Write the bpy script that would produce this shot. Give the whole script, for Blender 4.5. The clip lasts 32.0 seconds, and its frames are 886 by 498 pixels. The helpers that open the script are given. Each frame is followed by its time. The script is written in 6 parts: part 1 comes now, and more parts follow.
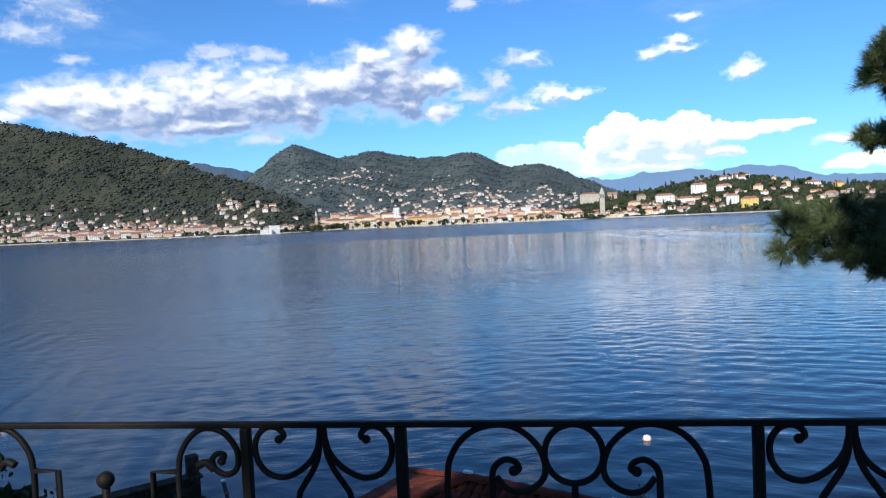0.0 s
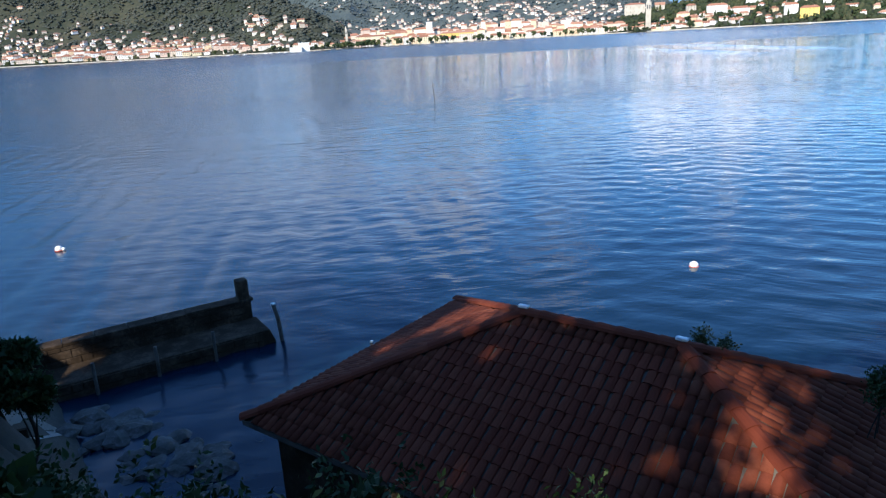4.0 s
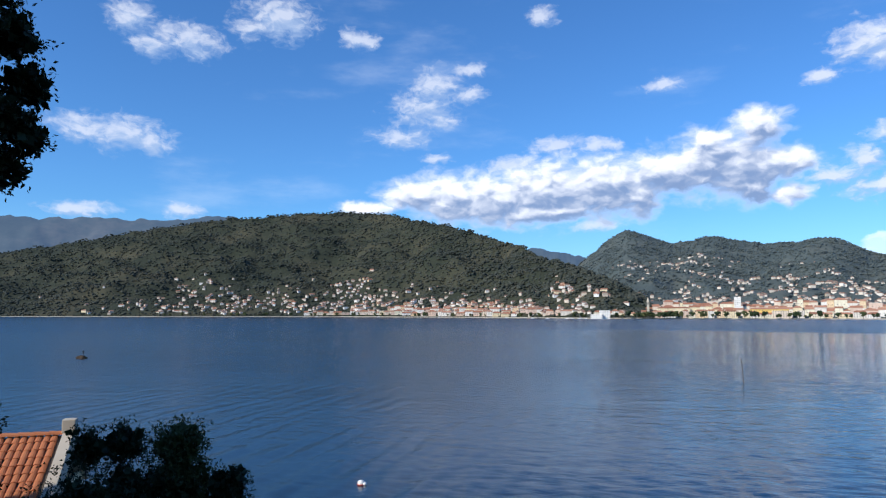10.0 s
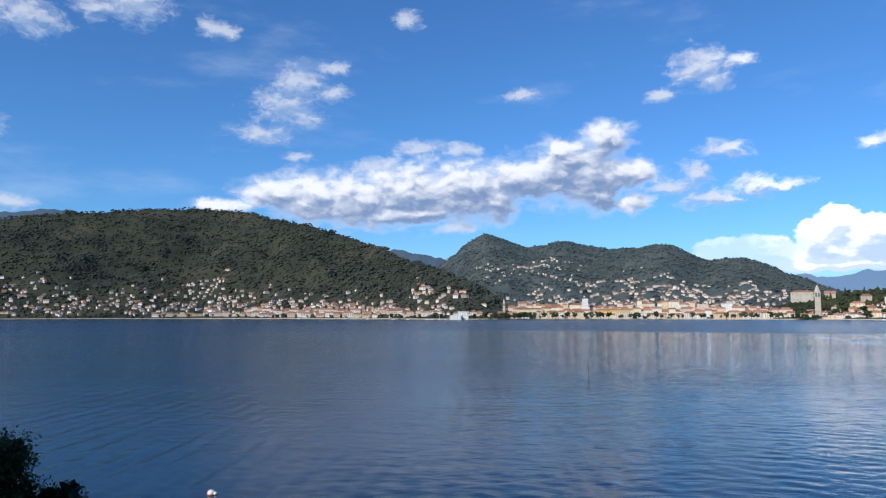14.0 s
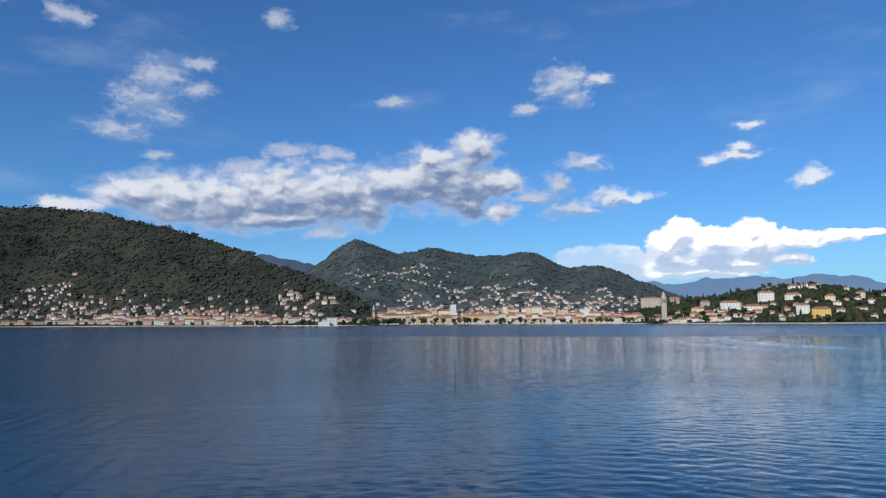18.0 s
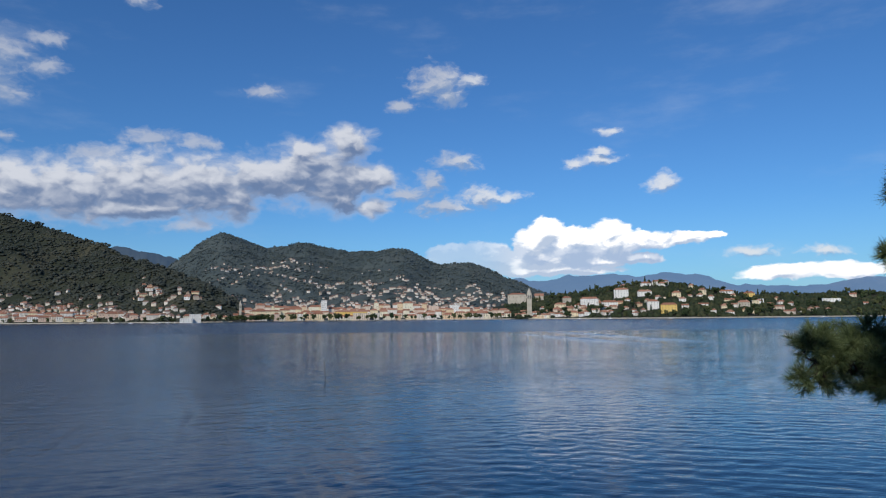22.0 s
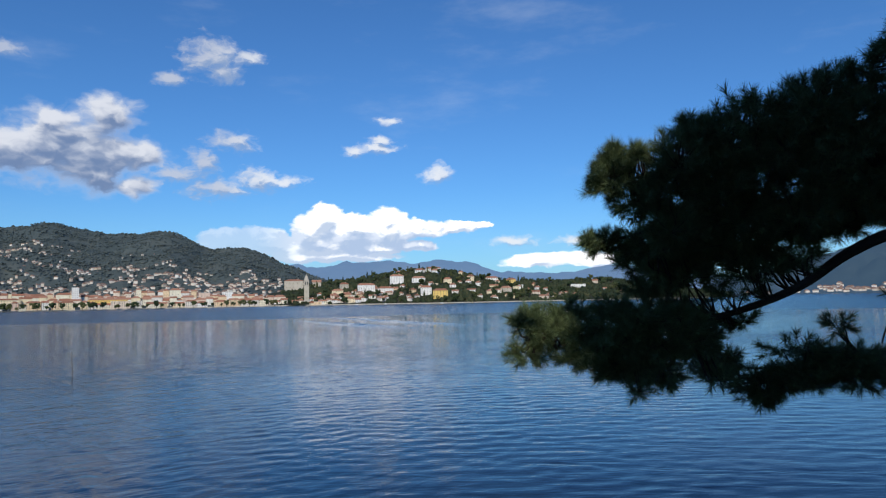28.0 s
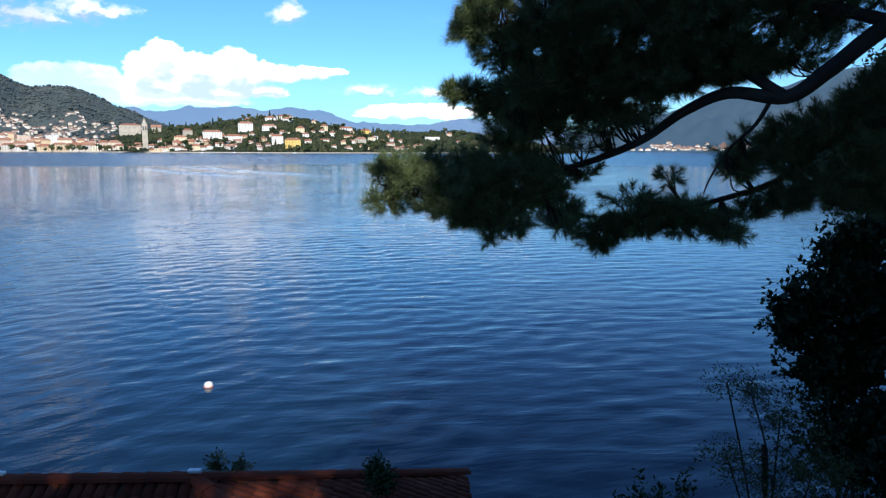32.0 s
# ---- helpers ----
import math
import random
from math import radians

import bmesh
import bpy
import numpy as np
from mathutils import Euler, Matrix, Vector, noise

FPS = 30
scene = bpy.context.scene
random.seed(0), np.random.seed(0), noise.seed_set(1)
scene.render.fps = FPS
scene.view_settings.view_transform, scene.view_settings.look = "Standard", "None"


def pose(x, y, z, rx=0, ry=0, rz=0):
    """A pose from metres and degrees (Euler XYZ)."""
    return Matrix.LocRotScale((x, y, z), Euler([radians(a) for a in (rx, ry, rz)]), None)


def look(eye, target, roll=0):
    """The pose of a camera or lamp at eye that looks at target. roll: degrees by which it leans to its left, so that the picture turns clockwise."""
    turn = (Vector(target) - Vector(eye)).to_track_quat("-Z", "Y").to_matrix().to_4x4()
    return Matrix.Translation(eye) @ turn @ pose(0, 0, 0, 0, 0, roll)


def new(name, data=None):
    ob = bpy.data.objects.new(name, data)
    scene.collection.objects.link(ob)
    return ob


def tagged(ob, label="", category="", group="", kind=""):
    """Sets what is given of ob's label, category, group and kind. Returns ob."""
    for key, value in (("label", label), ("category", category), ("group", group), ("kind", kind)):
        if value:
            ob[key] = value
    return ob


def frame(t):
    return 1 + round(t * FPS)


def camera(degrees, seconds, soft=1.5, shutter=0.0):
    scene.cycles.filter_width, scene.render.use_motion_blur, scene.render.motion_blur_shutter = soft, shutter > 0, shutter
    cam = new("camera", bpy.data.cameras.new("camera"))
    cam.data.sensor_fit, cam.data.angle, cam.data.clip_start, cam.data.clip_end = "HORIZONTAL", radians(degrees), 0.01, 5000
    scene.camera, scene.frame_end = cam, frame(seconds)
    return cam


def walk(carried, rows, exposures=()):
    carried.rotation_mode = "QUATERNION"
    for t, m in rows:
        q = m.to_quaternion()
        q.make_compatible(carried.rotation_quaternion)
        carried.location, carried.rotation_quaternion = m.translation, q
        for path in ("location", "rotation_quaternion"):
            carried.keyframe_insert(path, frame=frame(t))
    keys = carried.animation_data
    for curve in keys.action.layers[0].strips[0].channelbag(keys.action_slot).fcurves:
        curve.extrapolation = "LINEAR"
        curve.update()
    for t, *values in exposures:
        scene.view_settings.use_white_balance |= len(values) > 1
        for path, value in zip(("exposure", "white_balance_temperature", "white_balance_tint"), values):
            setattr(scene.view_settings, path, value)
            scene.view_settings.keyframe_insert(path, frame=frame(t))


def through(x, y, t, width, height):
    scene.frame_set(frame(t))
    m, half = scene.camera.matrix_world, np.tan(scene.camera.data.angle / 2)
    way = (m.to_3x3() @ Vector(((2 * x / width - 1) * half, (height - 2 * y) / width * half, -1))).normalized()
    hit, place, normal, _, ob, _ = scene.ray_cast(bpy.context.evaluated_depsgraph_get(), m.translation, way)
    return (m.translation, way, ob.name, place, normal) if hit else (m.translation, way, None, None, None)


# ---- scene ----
cam = camera(65.11, 32.0, soft=1.25)

# seconds, x, y, z, yaw to the left, pitch up, roll
PATH = (
    (0, 0.567, -1.430, 10.851, -0.90, -2.32, -2.67),
    (0.5, 0.634, -0.973, 10.844, -5.38, 0.02, -3.00),
    (1, 0.678, -0.708, 10.838, -5.05, 1.34, -3.63),
    (1.5, 0.687, -0.560, 10.820, -5.00, 2.14, -3.38),
    (2, 0.628, -0.477, 10.831, -10.04, 2.27, -2.45),
    (2.5, 0.583, -0.452, 10.817, -12.60, 0.51, -2.18),
    (3, 0.538, -0.380, 10.840, -6.53, -8.63, -3.56),
    (3.5, 0.325, -0.260, 10.860, -0.80, -18.20, -3.50),
    (5.5, -0.120, -0.160, 10.880, 16.77, -5.21, -2.43),
    (6, -0.124, -0.154, 10.884, 25.60, -1.62, -0.77),
    (6.5, -0.128, -0.148, 10.888, 31.99, 0.93, 0.16),
    (7, -0.132, -0.142, 10.892, 34.87, 2.48, 0.95),
    (7.5, -0.136, -0.136, 10.896, 33.27, 4.09, 1.12),
    (8, -0.140, -0.130, 10.900, 31.47, 5.73, 0.80),
    (8.5, -0.135, -0.128, 10.903, 29.86, 7.24, 0.51),
    (9, -0.130, -0.125, 10.907, 28.36, 6.46, 0.43),
    (9.5, -0.125, -0.122, 10.910, 26.99, 5.74, 0.27),
    (10, -0.120, -0.120, 10.913, 25.71, 5.31, 0.02),
    (10.5, -0.115, -0.118, 10.917, 24.47, 5.19, 0.04),
    (11, -0.110, -0.115, 10.920, 22.98, 5.18, -0.14),
    (11.5, -0.105, -0.113, 10.923, 21.38, 5.21, -0.25),
    (12, -0.100, -0.110, 10.927, 19.83, 5.23, -0.05),
    (12.5, -0.095, -0.108, 10.930, 18.33, 5.26, 0.01),
    (13, -0.090, -0.105, 10.933, 16.84, 5.33, -0.05),
    (13.5, -0.085, -0.103, 10.937, 15.49, 5.36, -0.10),
    (14, -0.080, -0.100, 10.940, 14.30, 5.40, -0.09),
    (14.5, -0.072, -0.090, 10.946, 13.15, 5.35, -0.21),
    (16.5, -0.040, -0.050, 10.970, 7.86, 5.54, -0.25),
    (17, -0.032, -0.040, 10.976, 6.40, 5.73, -0.23),
    (17.5, -0.024, -0.030, 10.982, 5.01, 5.82, -0.30),
    (18, -0.016, -0.020, 10.988, 3.58, 5.85, -0.41),
    (18.5, -0.008, -0.010, 10.994, 2.19, 5.82, -0.32),
    (19, -0.014, -0.003, 10.991, 0.86, 5.77, -0.18),
    (19.5, -0.012, 0.020, 11.002, -0.47, 5.66, -0.09),
    (20, -0.009, 0.045, 11.003, -1.89, 5.55, -0.20),
    (20.5, 0.006, 0.073, 11.003, -3.32, 5.47, -0.25),
    (21, 0.019, 0.088, 11.004, -4.67, 5.41, -0.38),
    (21.5, 0.040, 0.073, 11.007, -5.88, 5.37, -0.53),
    (22, 0.044, 0.052, 11.016, -6.97, 5.42, -0.58),
    (22.5, 0.002, 0.056, 11.023, -7.96, 5.48, -0.53),
    (23, -0.026, 0.054, 11.028, -8.99, 5.52, -0.43),
    (23.5, 0.015, 0.025, 11.029, -10.39, 5.47, -0.20),
    (24, 0.081, -0.012, 11.023, -12.13, 5.38, -0.23),
    (24.5, 0.129, -0.032, 11.018, -14.02, 5.20, -0.52),
    (25, 0.171, -0.042, 11.017, -16.04, 4.92, -0.39),
    (25.5, 0.284, -0.064, 11.006, -17.99, 4.60, -0.20),
    (27.5, 0.455, -0.090, 10.989, -23.76, 4.33, -0.82),
    (28, 0.512, -0.091, 10.976, -25.15, 4.03, -1.09),
    (28.5, 0.426, -0.066, 10.972, -26.96, 3.52, -1.10),
    (29, 0.302, -0.043, 10.968, -29.81, 2.99, -1.47),
    (29.5, 0.207, -0.044, 10.957, -33.42, 2.52, -1.49),
    (30, 0.182, -0.059, 10.946, -36.71, 1.88, -1.01),
    (30.5, 0.233, -0.060, 10.938, -39.04, 1.30, -0.28),
    (31, 0.324, -0.058, 10.925, -39.18, -0.92, 0.28),
    (31.5, 0.403, -0.059, 10.919, -38.15, -5.34, 0.56),
    (32, 0.452, -0.056, 10.927, -37.00, -8.25, 0.27),
)
# end of path


def aim(yaw, pitch):
    a, e = radians(yaw), radians(pitch)
    return Vector((-math.sin(a) * math.cos(e), math.cos(a) * math.cos(e), math.sin(e)))


ROWS = []
for t, x, y, z, yaw, pitch, roll in PATH:
    eye = Vector((x, y, z))
    ROWS.append((t, look(eye, eye + aim(yaw, pitch) * 10, roll)))
EXPOSURES = [(0.0, 0.45), (1.0, 0.28), (3.0, 0.17), (3.5, 0.9), (4.5, 1.05), (5.5, 1.0), (6.0, 0.97), (7.0, 0.95), (8.0, 0.78), (9.0, 0.52), (10.0, 0.42), (13.0, 0.28), (17.0, -0.08), (19.0, -0.22), (24.0, -0.36), (28.0, -0.15), (30.0, 0.12), (31.0, 0.42), (32.0, 0.52)]
walk(cam, ROWS, EXPOSURES)

EYE_Z = 11.0
SUN_AZ, SUN_EL = 152.0, 33.0


# ---------------------------------------------------------------- nodes
class Nodes:
    """Short notation for node trees."""

    def __init__(self, tree):
        self.tree = tree

    def add(self, kind, **settings):
        n = self.tree.nodes.new(kind)
        for key, value in settings.items():
            if key == "op":
                n.operation = value
            elif key == "blend":
                n.blend_type = value
            elif key == "data":
                n.data_type = value
            elif key == "sky":
                n.sky_type = value
            elif key == "interp":
                n.interpolation_type = value
        return n

    def wire(self, value, socket):
        if isinstance(value, bpy.types.NodeSocket):
            self.tree.links.new(value, socket)
        elif value is not None:
            socket.default_value = value

    def math(self, op, a, b=None, c=None):
        n = self.add("ShaderNodeMath", op=op)
        for i, v in enumerate((a, b, c)):
            self.wire(v, n.inputs[i])
        return n.outputs[0]

    def vec(self, op, a, b=None):
        n = self.add("ShaderNodeVectorMath", op=op)
        for i, v in enumerate((a, b)):
            self.wire(v, n.inputs[i])
        return n.outputs["Value"] if op in ("LENGTH", "DOT_PRODUCT") else n.outputs[0]

    def noise(self, vector, scale, detail=4.0, rough=0.55, dist=0.0):
        n = self.add("ShaderNodeTexNoise")
        self.wire(vector, n.inputs["Vector"])
        n.inputs["Scale"].default_value = scale
        n.inputs["Detail"].default_value = detail
        n.inputs["Roughness"].default_value = rough
        n.inputs["Distortion"].default_value = dist
        return n.outputs["Fac"]

    def span(self, v, a, b, c=0.0, d=1.0, smooth=True):
        n = self.add("ShaderNodeMapRange", interp="SMOOTHSTEP" if smooth else "LINEAR")
        for i, value in enumerate((v, a, b, c, d)):
            self.wire(value, n.inputs[i])
        return n.outputs[0]

    def mix(self, fac, a, b, blend="MIX"):
        n = self.add("ShaderNodeMix", data="RGBA", blend=blend)
        self.wire(fac, n.inputs[0])
        self.wire((*a, 1) if isinstance(a, tuple) else a, n.inputs[6])
        self.wire((*b, 1) if isinstance(b, tuple) else b, n.inputs[7])
        return n.outputs[2]

    def ramp(self, fac, stops, constant=False):
        n = self.add("ShaderNodeValToRGB")
        ramp = n.color_ramp
        ramp.interpolation = "CONSTANT" if constant else "LINEAR"
        while len(ramp.elements) < len(stops):
            ramp.elements.new(0.5)
        for e, (p, c) in zip(ramp.elements, stops):
            e.position, e.color = p, (*c, 1)
        self.wire(fac, n.inputs[0])
        return n.outputs[0]


# ---------------------------------------------------------------- world and sun
world = bpy.data.worlds.new("world")
scene.world = world
world.use_nodes = True
world.node_tree.nodes.clear()
W = Nodes(world.node_tree)
SKY = W.add("ShaderNodeTexSky", sky="NISHITA")
SKY.sun_disc = False
SKY.sun_elevation = radians(SUN_EL)
SKY.sun_rotation = radians(-SUN_AZ)
SKY.air_density, SKY.dust_density, SKY.ozone_density = 1.0, 0.35, 1.6
SKY_STRENGTH = 0.1
SKY_TINT = (0.40, 0.80, 1.28)
CLOUD_LIT = (0.84, 0.87, 0.95)
CLOUD_SHADE = (0.19, 0.275, 0.47)
CLOUD_BRIGHT = (1.55, 1.53, 1.5)

# clouds: azimuth to the left, elevation, half width, half height, in degrees
CLOUD_BANK = (
    (32.2, 8.6, 2.0, 0.5), (27.7, 9.7, 2.9, 1.3), (25.0, 9.4, 3.4, 1.9), (21.4, 9.4, 4.0, 2.1), (17.1, 9.9, 4.1, 2.4), (12.7, 10.1, 3.7, 2.5),
    (9.7, 9.2, 1.7, 1.4), (7.6, 11.0, 3.2, 1.8), (4.3, 11.6, 2.9, 2.2), (2.0, 10.9, 2.9, 2.1), (-0.9, 11.3, 2.2, 1.0), (1.5, 9.4, 2.0, 1.1),
    (-1.2, 8.9, 1.2, 0.8), (0.8, 14.0, 1.9, 1.3), (4.3, 13.3, 1.6, 0.9), (17.5, 8.3, 5.7, 0.9),
)
CLOUD_RIGHT = (
    (-15.4, 6.7, 1.3, 1.1), (-17.8, 6.0, 1.9, 1.0), (-20.6, 6.5, 1.2, 1.0), (-14.1, 5.6, 1.4, 1.3), (-17.1, 5.0, 3.6, 1.3), (-20.6, 5.5, 2.3, 1.2),
    (-23.2, 5.7, 2.6, 0.7), (-25.9, 5.9, 2.5, 0.45), (-27.8, 5.9, 1.7, 0.3), (-15.3, 4.4, 2.8, 1.1), (-20.0, 4.2, 1.9, 0.5), (-22.8, 4.3, 1.8, 0.45),
    (-8.2, 4.9, 2.6, 0.9), (-10.5, 5.4, 1.9, 0.7), (-11.8, 4.5, 2.4, 0.9), (-9.1, 4.2, 2.9, 0.6), (-15.8, 3.5, 5.0, 0.5),
    (-33.2, 2.9, 2.8, 0.6), (-37.0, 2.9, 2.8, 0.6), (-42.0, 3.1, 2.5, 0.5),
)
CLOUD_SMALL = (
    (16.3, 13.6, 2.1, 0.7), (12.7, 13.4, 1.7, 0.6), (19.8, 12.2, 2.2, 0.6), (-8.3, 12.6, 1.8, 0.8), (-6.0, 10.8, 1.1, 1.1), (-4.1, 9.9, 1.9, 0.7),
    (-7.2, 8.8, 2.5, 0.75), (-10.2, 9.6, 1.9, 0.8), (-12.0, 9.6, 1.8, 0.4), (-6.6, 18.8, 2.3, 1.4), (-7.6, 17.9, 1.3, 0.9), (-9.5, 19.0, 1.2, 0.6),
    (-3.5, 17.0, 1.1, 0.6), (7.7, 17.8, 1.6, 0.5), (17.3, 23.6, 1.1, 0.7), (32.2, 21.8, 1.2, 0.6), (27.5, 16.7, 2.5, 1.4), (26.4, 18.5, 1.9, 1.3),
    (25.9, 15.9, 1.7, 0.8), (23.5, 17.9, 1.4, 0.6), (23.4, 19.8, 1.3, 0.45), (29.1, 14.4, 2.1, 0.85), (-17.8, 12.0, 1.1, 0.45), (-19.9, 12.3, 1.8, 0.4),
    (-20.1, 12.9, 0.9, 0.35), (-20.9, 14.5, 1.0, 0.3), (-24.9, 10.2, 1.3, 0.65), (26.3, 12.7, 1.2, 0.45), (13.5, 7.0, 1.8, 0.45),
    (50.7, 21.9, 1.6, 1.3), (49.2, 20.0, 1.4, 0.8), (46.5, 20.7, 2.4, 1.2), (39.5, 23.0, 2.8, 1.6), (41.6, 22.1, 1.5, 0.8), (33.0, 21.9, 1.1, 0.8),
    (53.2, 13.6, 2.4, 0.95), (50.8, 13.4, 2.8, 1.25), (49.1, 12.9, 1.7, 0.8), (53.5, 7.6, 2.1, 0.6), (46.4, 7.9, 1.3, 0.6),
    (-36.0, 4.4, 1.5, 0.4), (-31.0, 4.6, 1.6, 0.4),
)


def cloud_field(name, blobs):
    """A node group: how deep a direction lies inside the clouds of one bank."""
    group = bpy.data.node_groups.new(name, "ShaderNodeTree")
    group.interface.new_socket("place", in_out="INPUT", socket_type="NodeSocketVector")
    group.interface.new_socket("depth", in_out="OUTPUT", socket_type="NodeSocketFloat")
    g = Nodes(group)
    place = g.add("NodeGroupInput").outputs[0]
    total = None
    for az, el, w, h in blobs:
        off = g.vec("MULTIPLY", g.vec("SUBTRACT", place, (az, el, 0)), (1 / w, 1 / h, 0))
        inside = g.math("SUBTRACT", 1.0, g.vec("LENGTH", off))
        total = inside if total is None else g.math("SMOOTH_MAX", total, inside, 0.25)
    g.wire(total, g.add("NodeGroupOutput").inputs[0])
    return group


def build_sky():
    way = W.add("ShaderNodeTexCoord").outputs["Generated"]
    sep = W.add("ShaderNodeSeparateXYZ")
    W.wire(way, sep.inputs[0])
    x, y, z = sep.outputs
    az = W.math("MULTIPLY", W.math("ARCTAN2", W.math("MULTIPLY", x, -1.0), y), 180 / math.pi)
    el = W.math("MULTIPLY", W.math("ARCSINE", z), 180 / math.pi)
    comb = W.add("ShaderNodeCombineXYZ")
    W.wire(az, comb.inputs[0])
    W.wire(el, comb.inputs[1])
    place = comb.outputs[0]
    stretched = W.vec("MULTIPLY", place, (0.78, 1.2, 0))
    groups = [cloud_field(n, b) for n, b in (("bank", CLOUD_BANK), ("right_clouds", CLOUD_RIGHT), ("small_clouds", CLOUD_SMALL))]

    def warp(scale, detail, x, y):
        n = W.add("ShaderNodeTexNoise")
        W.wire(stretched, n.inputs["Vector"])
        n.inputs["Scale"].default_value, n.inputs["Detail"].default_value = scale, detail
        return W.vec("MULTIPLY", W.vec("SUBTRACT", n.outputs["Color"], (0.5, 0.5, 0.5)), (x, y, 0))

    bend = W.vec("ADD", warp(0.5, 2.0, 1.6, 0.9), warp(2.2, 3.0, 0.5, 0.35))

    def puffs(q, scale, detail):
        """Rounded heads at several sizes."""
        n = W.add("ShaderNodeTexVoronoi")
        W.wire(q, n.inputs["Vector"])
        n.inputs["Scale"].default_value, n.inputs["Detail"].default_value = scale, detail
        n.inputs["Roughness"].default_value = 0.55
        n.normalize = True
        return W.math("SUBTRACT", 0.42, n.outputs["Distance"])

    def depth(shift, detail):
        """How deep a direction lies in the bank, the eastern cumulus and the torn small clouds."""
        p = W.vec("ADD", W.vec("ADD", place, shift), bend)
        banks = []
        for group in groups:
            n = W.add("ShaderNodeGroup")
            n.node_tree = group
            W.wire(p, n.inputs[0])
            banks.append(W.math("MAXIMUM", n.outputs[0], -1.5))
        q = W.vec("ADD", W.vec("MULTIPLY", W.vec("ADD", place, shift), (0.78, 1.2, 0)), bend)
        fine = W.math("SUBTRACT", W.noise(q, 0.75, detail, 0.54, 0.1), 0.5)
        lumps = puffs(q, 0.62, min(detail, 3.0))
        heads = puffs(q, 1.15, min(detail, 2.0))
        bank = W.math("ADD", W.math("ADD", banks[0], 0.3), W.math("ADD", W.math("MULTIPLY", lumps, 0.65), W.math("MULTIPLY", fine, 1.5)))
        east = W.math("ADD", W.math("ADD", banks[1], 0.12), W.math("ADD", W.math("MULTIPLY", heads, 0.75), W.math("MULTIPLY", fine, 0.75)))
        torn = W.math("ADD", W.math("ADD", banks[2], 0.15), W.math("ADD", W.math("MULTIPLY", lumps, 0.2), W.math("MULTIPLY", W.math("ADD", fine, W.math("SUBTRACT", W.noise(q, 1.9, detail, 0.55, 0.2), 0.5)), 1.5)))
        return bank, east, torn

    bank, east, torn = depth((0, 0, 0), 6.0)
    mid_bank, mid_east, mid_torn = depth((0, 0, 0), 2.4)
    sun_bank, sun_east, sun_torn = depth((0.25, 0.42, 0), 2.4)
    top_bank, top_east, top_torn = depth((0.3, 1.35, 0), 1.5)
    # the bank: pale crests over a grey-blue body
    cover = W.math("MULTIPLY", W.span(bank, -0.12, 0.8), 0.95)
    crest = W.math("ADD", W.math("MULTIPLY", W.math("SUBTRACT", mid_bank, sun_bank), 1.15), W.span(top_bank, 0.95, -0.1, -0.08, 0.6))
    crest = W.math("ADD", crest, W.span(az, 0.0, 26.0, -0.06, 0.12))
    grey = W.mix(W.span(W.math("ADD", crest, W.math("MULTIPLY", W.math("SUBTRACT", bank, mid_bank), 0.8)), -0.5, 1.0), CLOUD_SHADE, CLOUD_LIT)
    grey = W.mix(W.span(bank, 0.75, 0.1), grey, (0.56, 0.65, 0.84))
    # the eastern cumulus: bright heads over a shaded base, hazier to the west
    cover_east = W.math("MULTIPLY", W.span(east, 0.0, 0.3), W.span(az, -15.0, -9.0, 1.0, 0.5))
    rise = W.math("ADD", W.math("MULTIPLY", W.math("SUBTRACT", mid_east, sun_east), 1.1), W.span(top_east, 1.0, 0.0, -0.15, 0.75))
    ragged = W.math("ADD", el, W.math("MULTIPLY", W.math("SUBTRACT", W.noise(stretched, 0.75, 4.0, 0.6, 0.4), 0.5), 4.2))
    base = W.math("MULTIPLY", W.span(ragged, 5.8, 5.1), W.span(ragged, 3.7, 4.3, 0.25, 1.0))
    head = W.mix(W.span(rise, -0.1, 0.7), (0.62, 0.74, 0.94), CLOUD_BRIGHT)
    head = W.mix(W.math("MULTIPLY", base, 0.62), head, (0.42, 0.58, 0.86))
    head = W.mix(W.span(az, -15.5, -10.0, 0.0, 0.7), head, (0.74, 0.82, 0.97))
    # small torn clouds
    cover_small = W.math("MULTIPLY", W.span(torn, -0.25, 1.05), W.span(az, -8.0, 4.0, 0.88, 0.74))
    curl = W.math("ADD", W.math("MULTIPLY", W.math("SUBTRACT", mid_torn, sun_torn), 1.0), W.span(top_torn, 0.6, -0.4, 0.1, 0.7))
    wisp = W.mix(W.span(curl, -0.1, 1.0), (0.36, 0.47, 0.68), W.mix(W.span(az, -6.0, -12.0), (0.62, 0.67, 0.79), (0.95, 0.98, 1.03)))
    veil = W.math("MULTIPLY", W.span(W.noise(W.vec("MULTIPLY", place, (0.05, 0.16, 0)), 1.0, 6.0, 0.6), 0.52, 0.8), 0.22)
    haze = W.math("MULTIPLY", W.span(el, 9.0, -1.0), 0.3)
    sky = W.vec("SCALE", SKY.outputs[0])
    sky.node.inputs["Scale"].default_value = SKY_STRENGTH
    sky = W.mix(1.0, sky, SKY_TINT, "MULTIPLY")
    sky = W.mix(haze, sky, (0.42, 0.68, 0.95))
    sky = W.mix(veil, sky, (0.8, 0.88, 0.98))
    bg = W.add("ShaderNodeBackground")
    sky = W.mix(cover_small, sky, wisp)
    sky = W.mix(cover, sky, grey)
    W.wire(W.mix(cover_east, sky, head), bg.inputs[0])
    W.wire(bg.outputs[0], W.add("ShaderNodeOutputWorld").inputs[0])


build_sky()

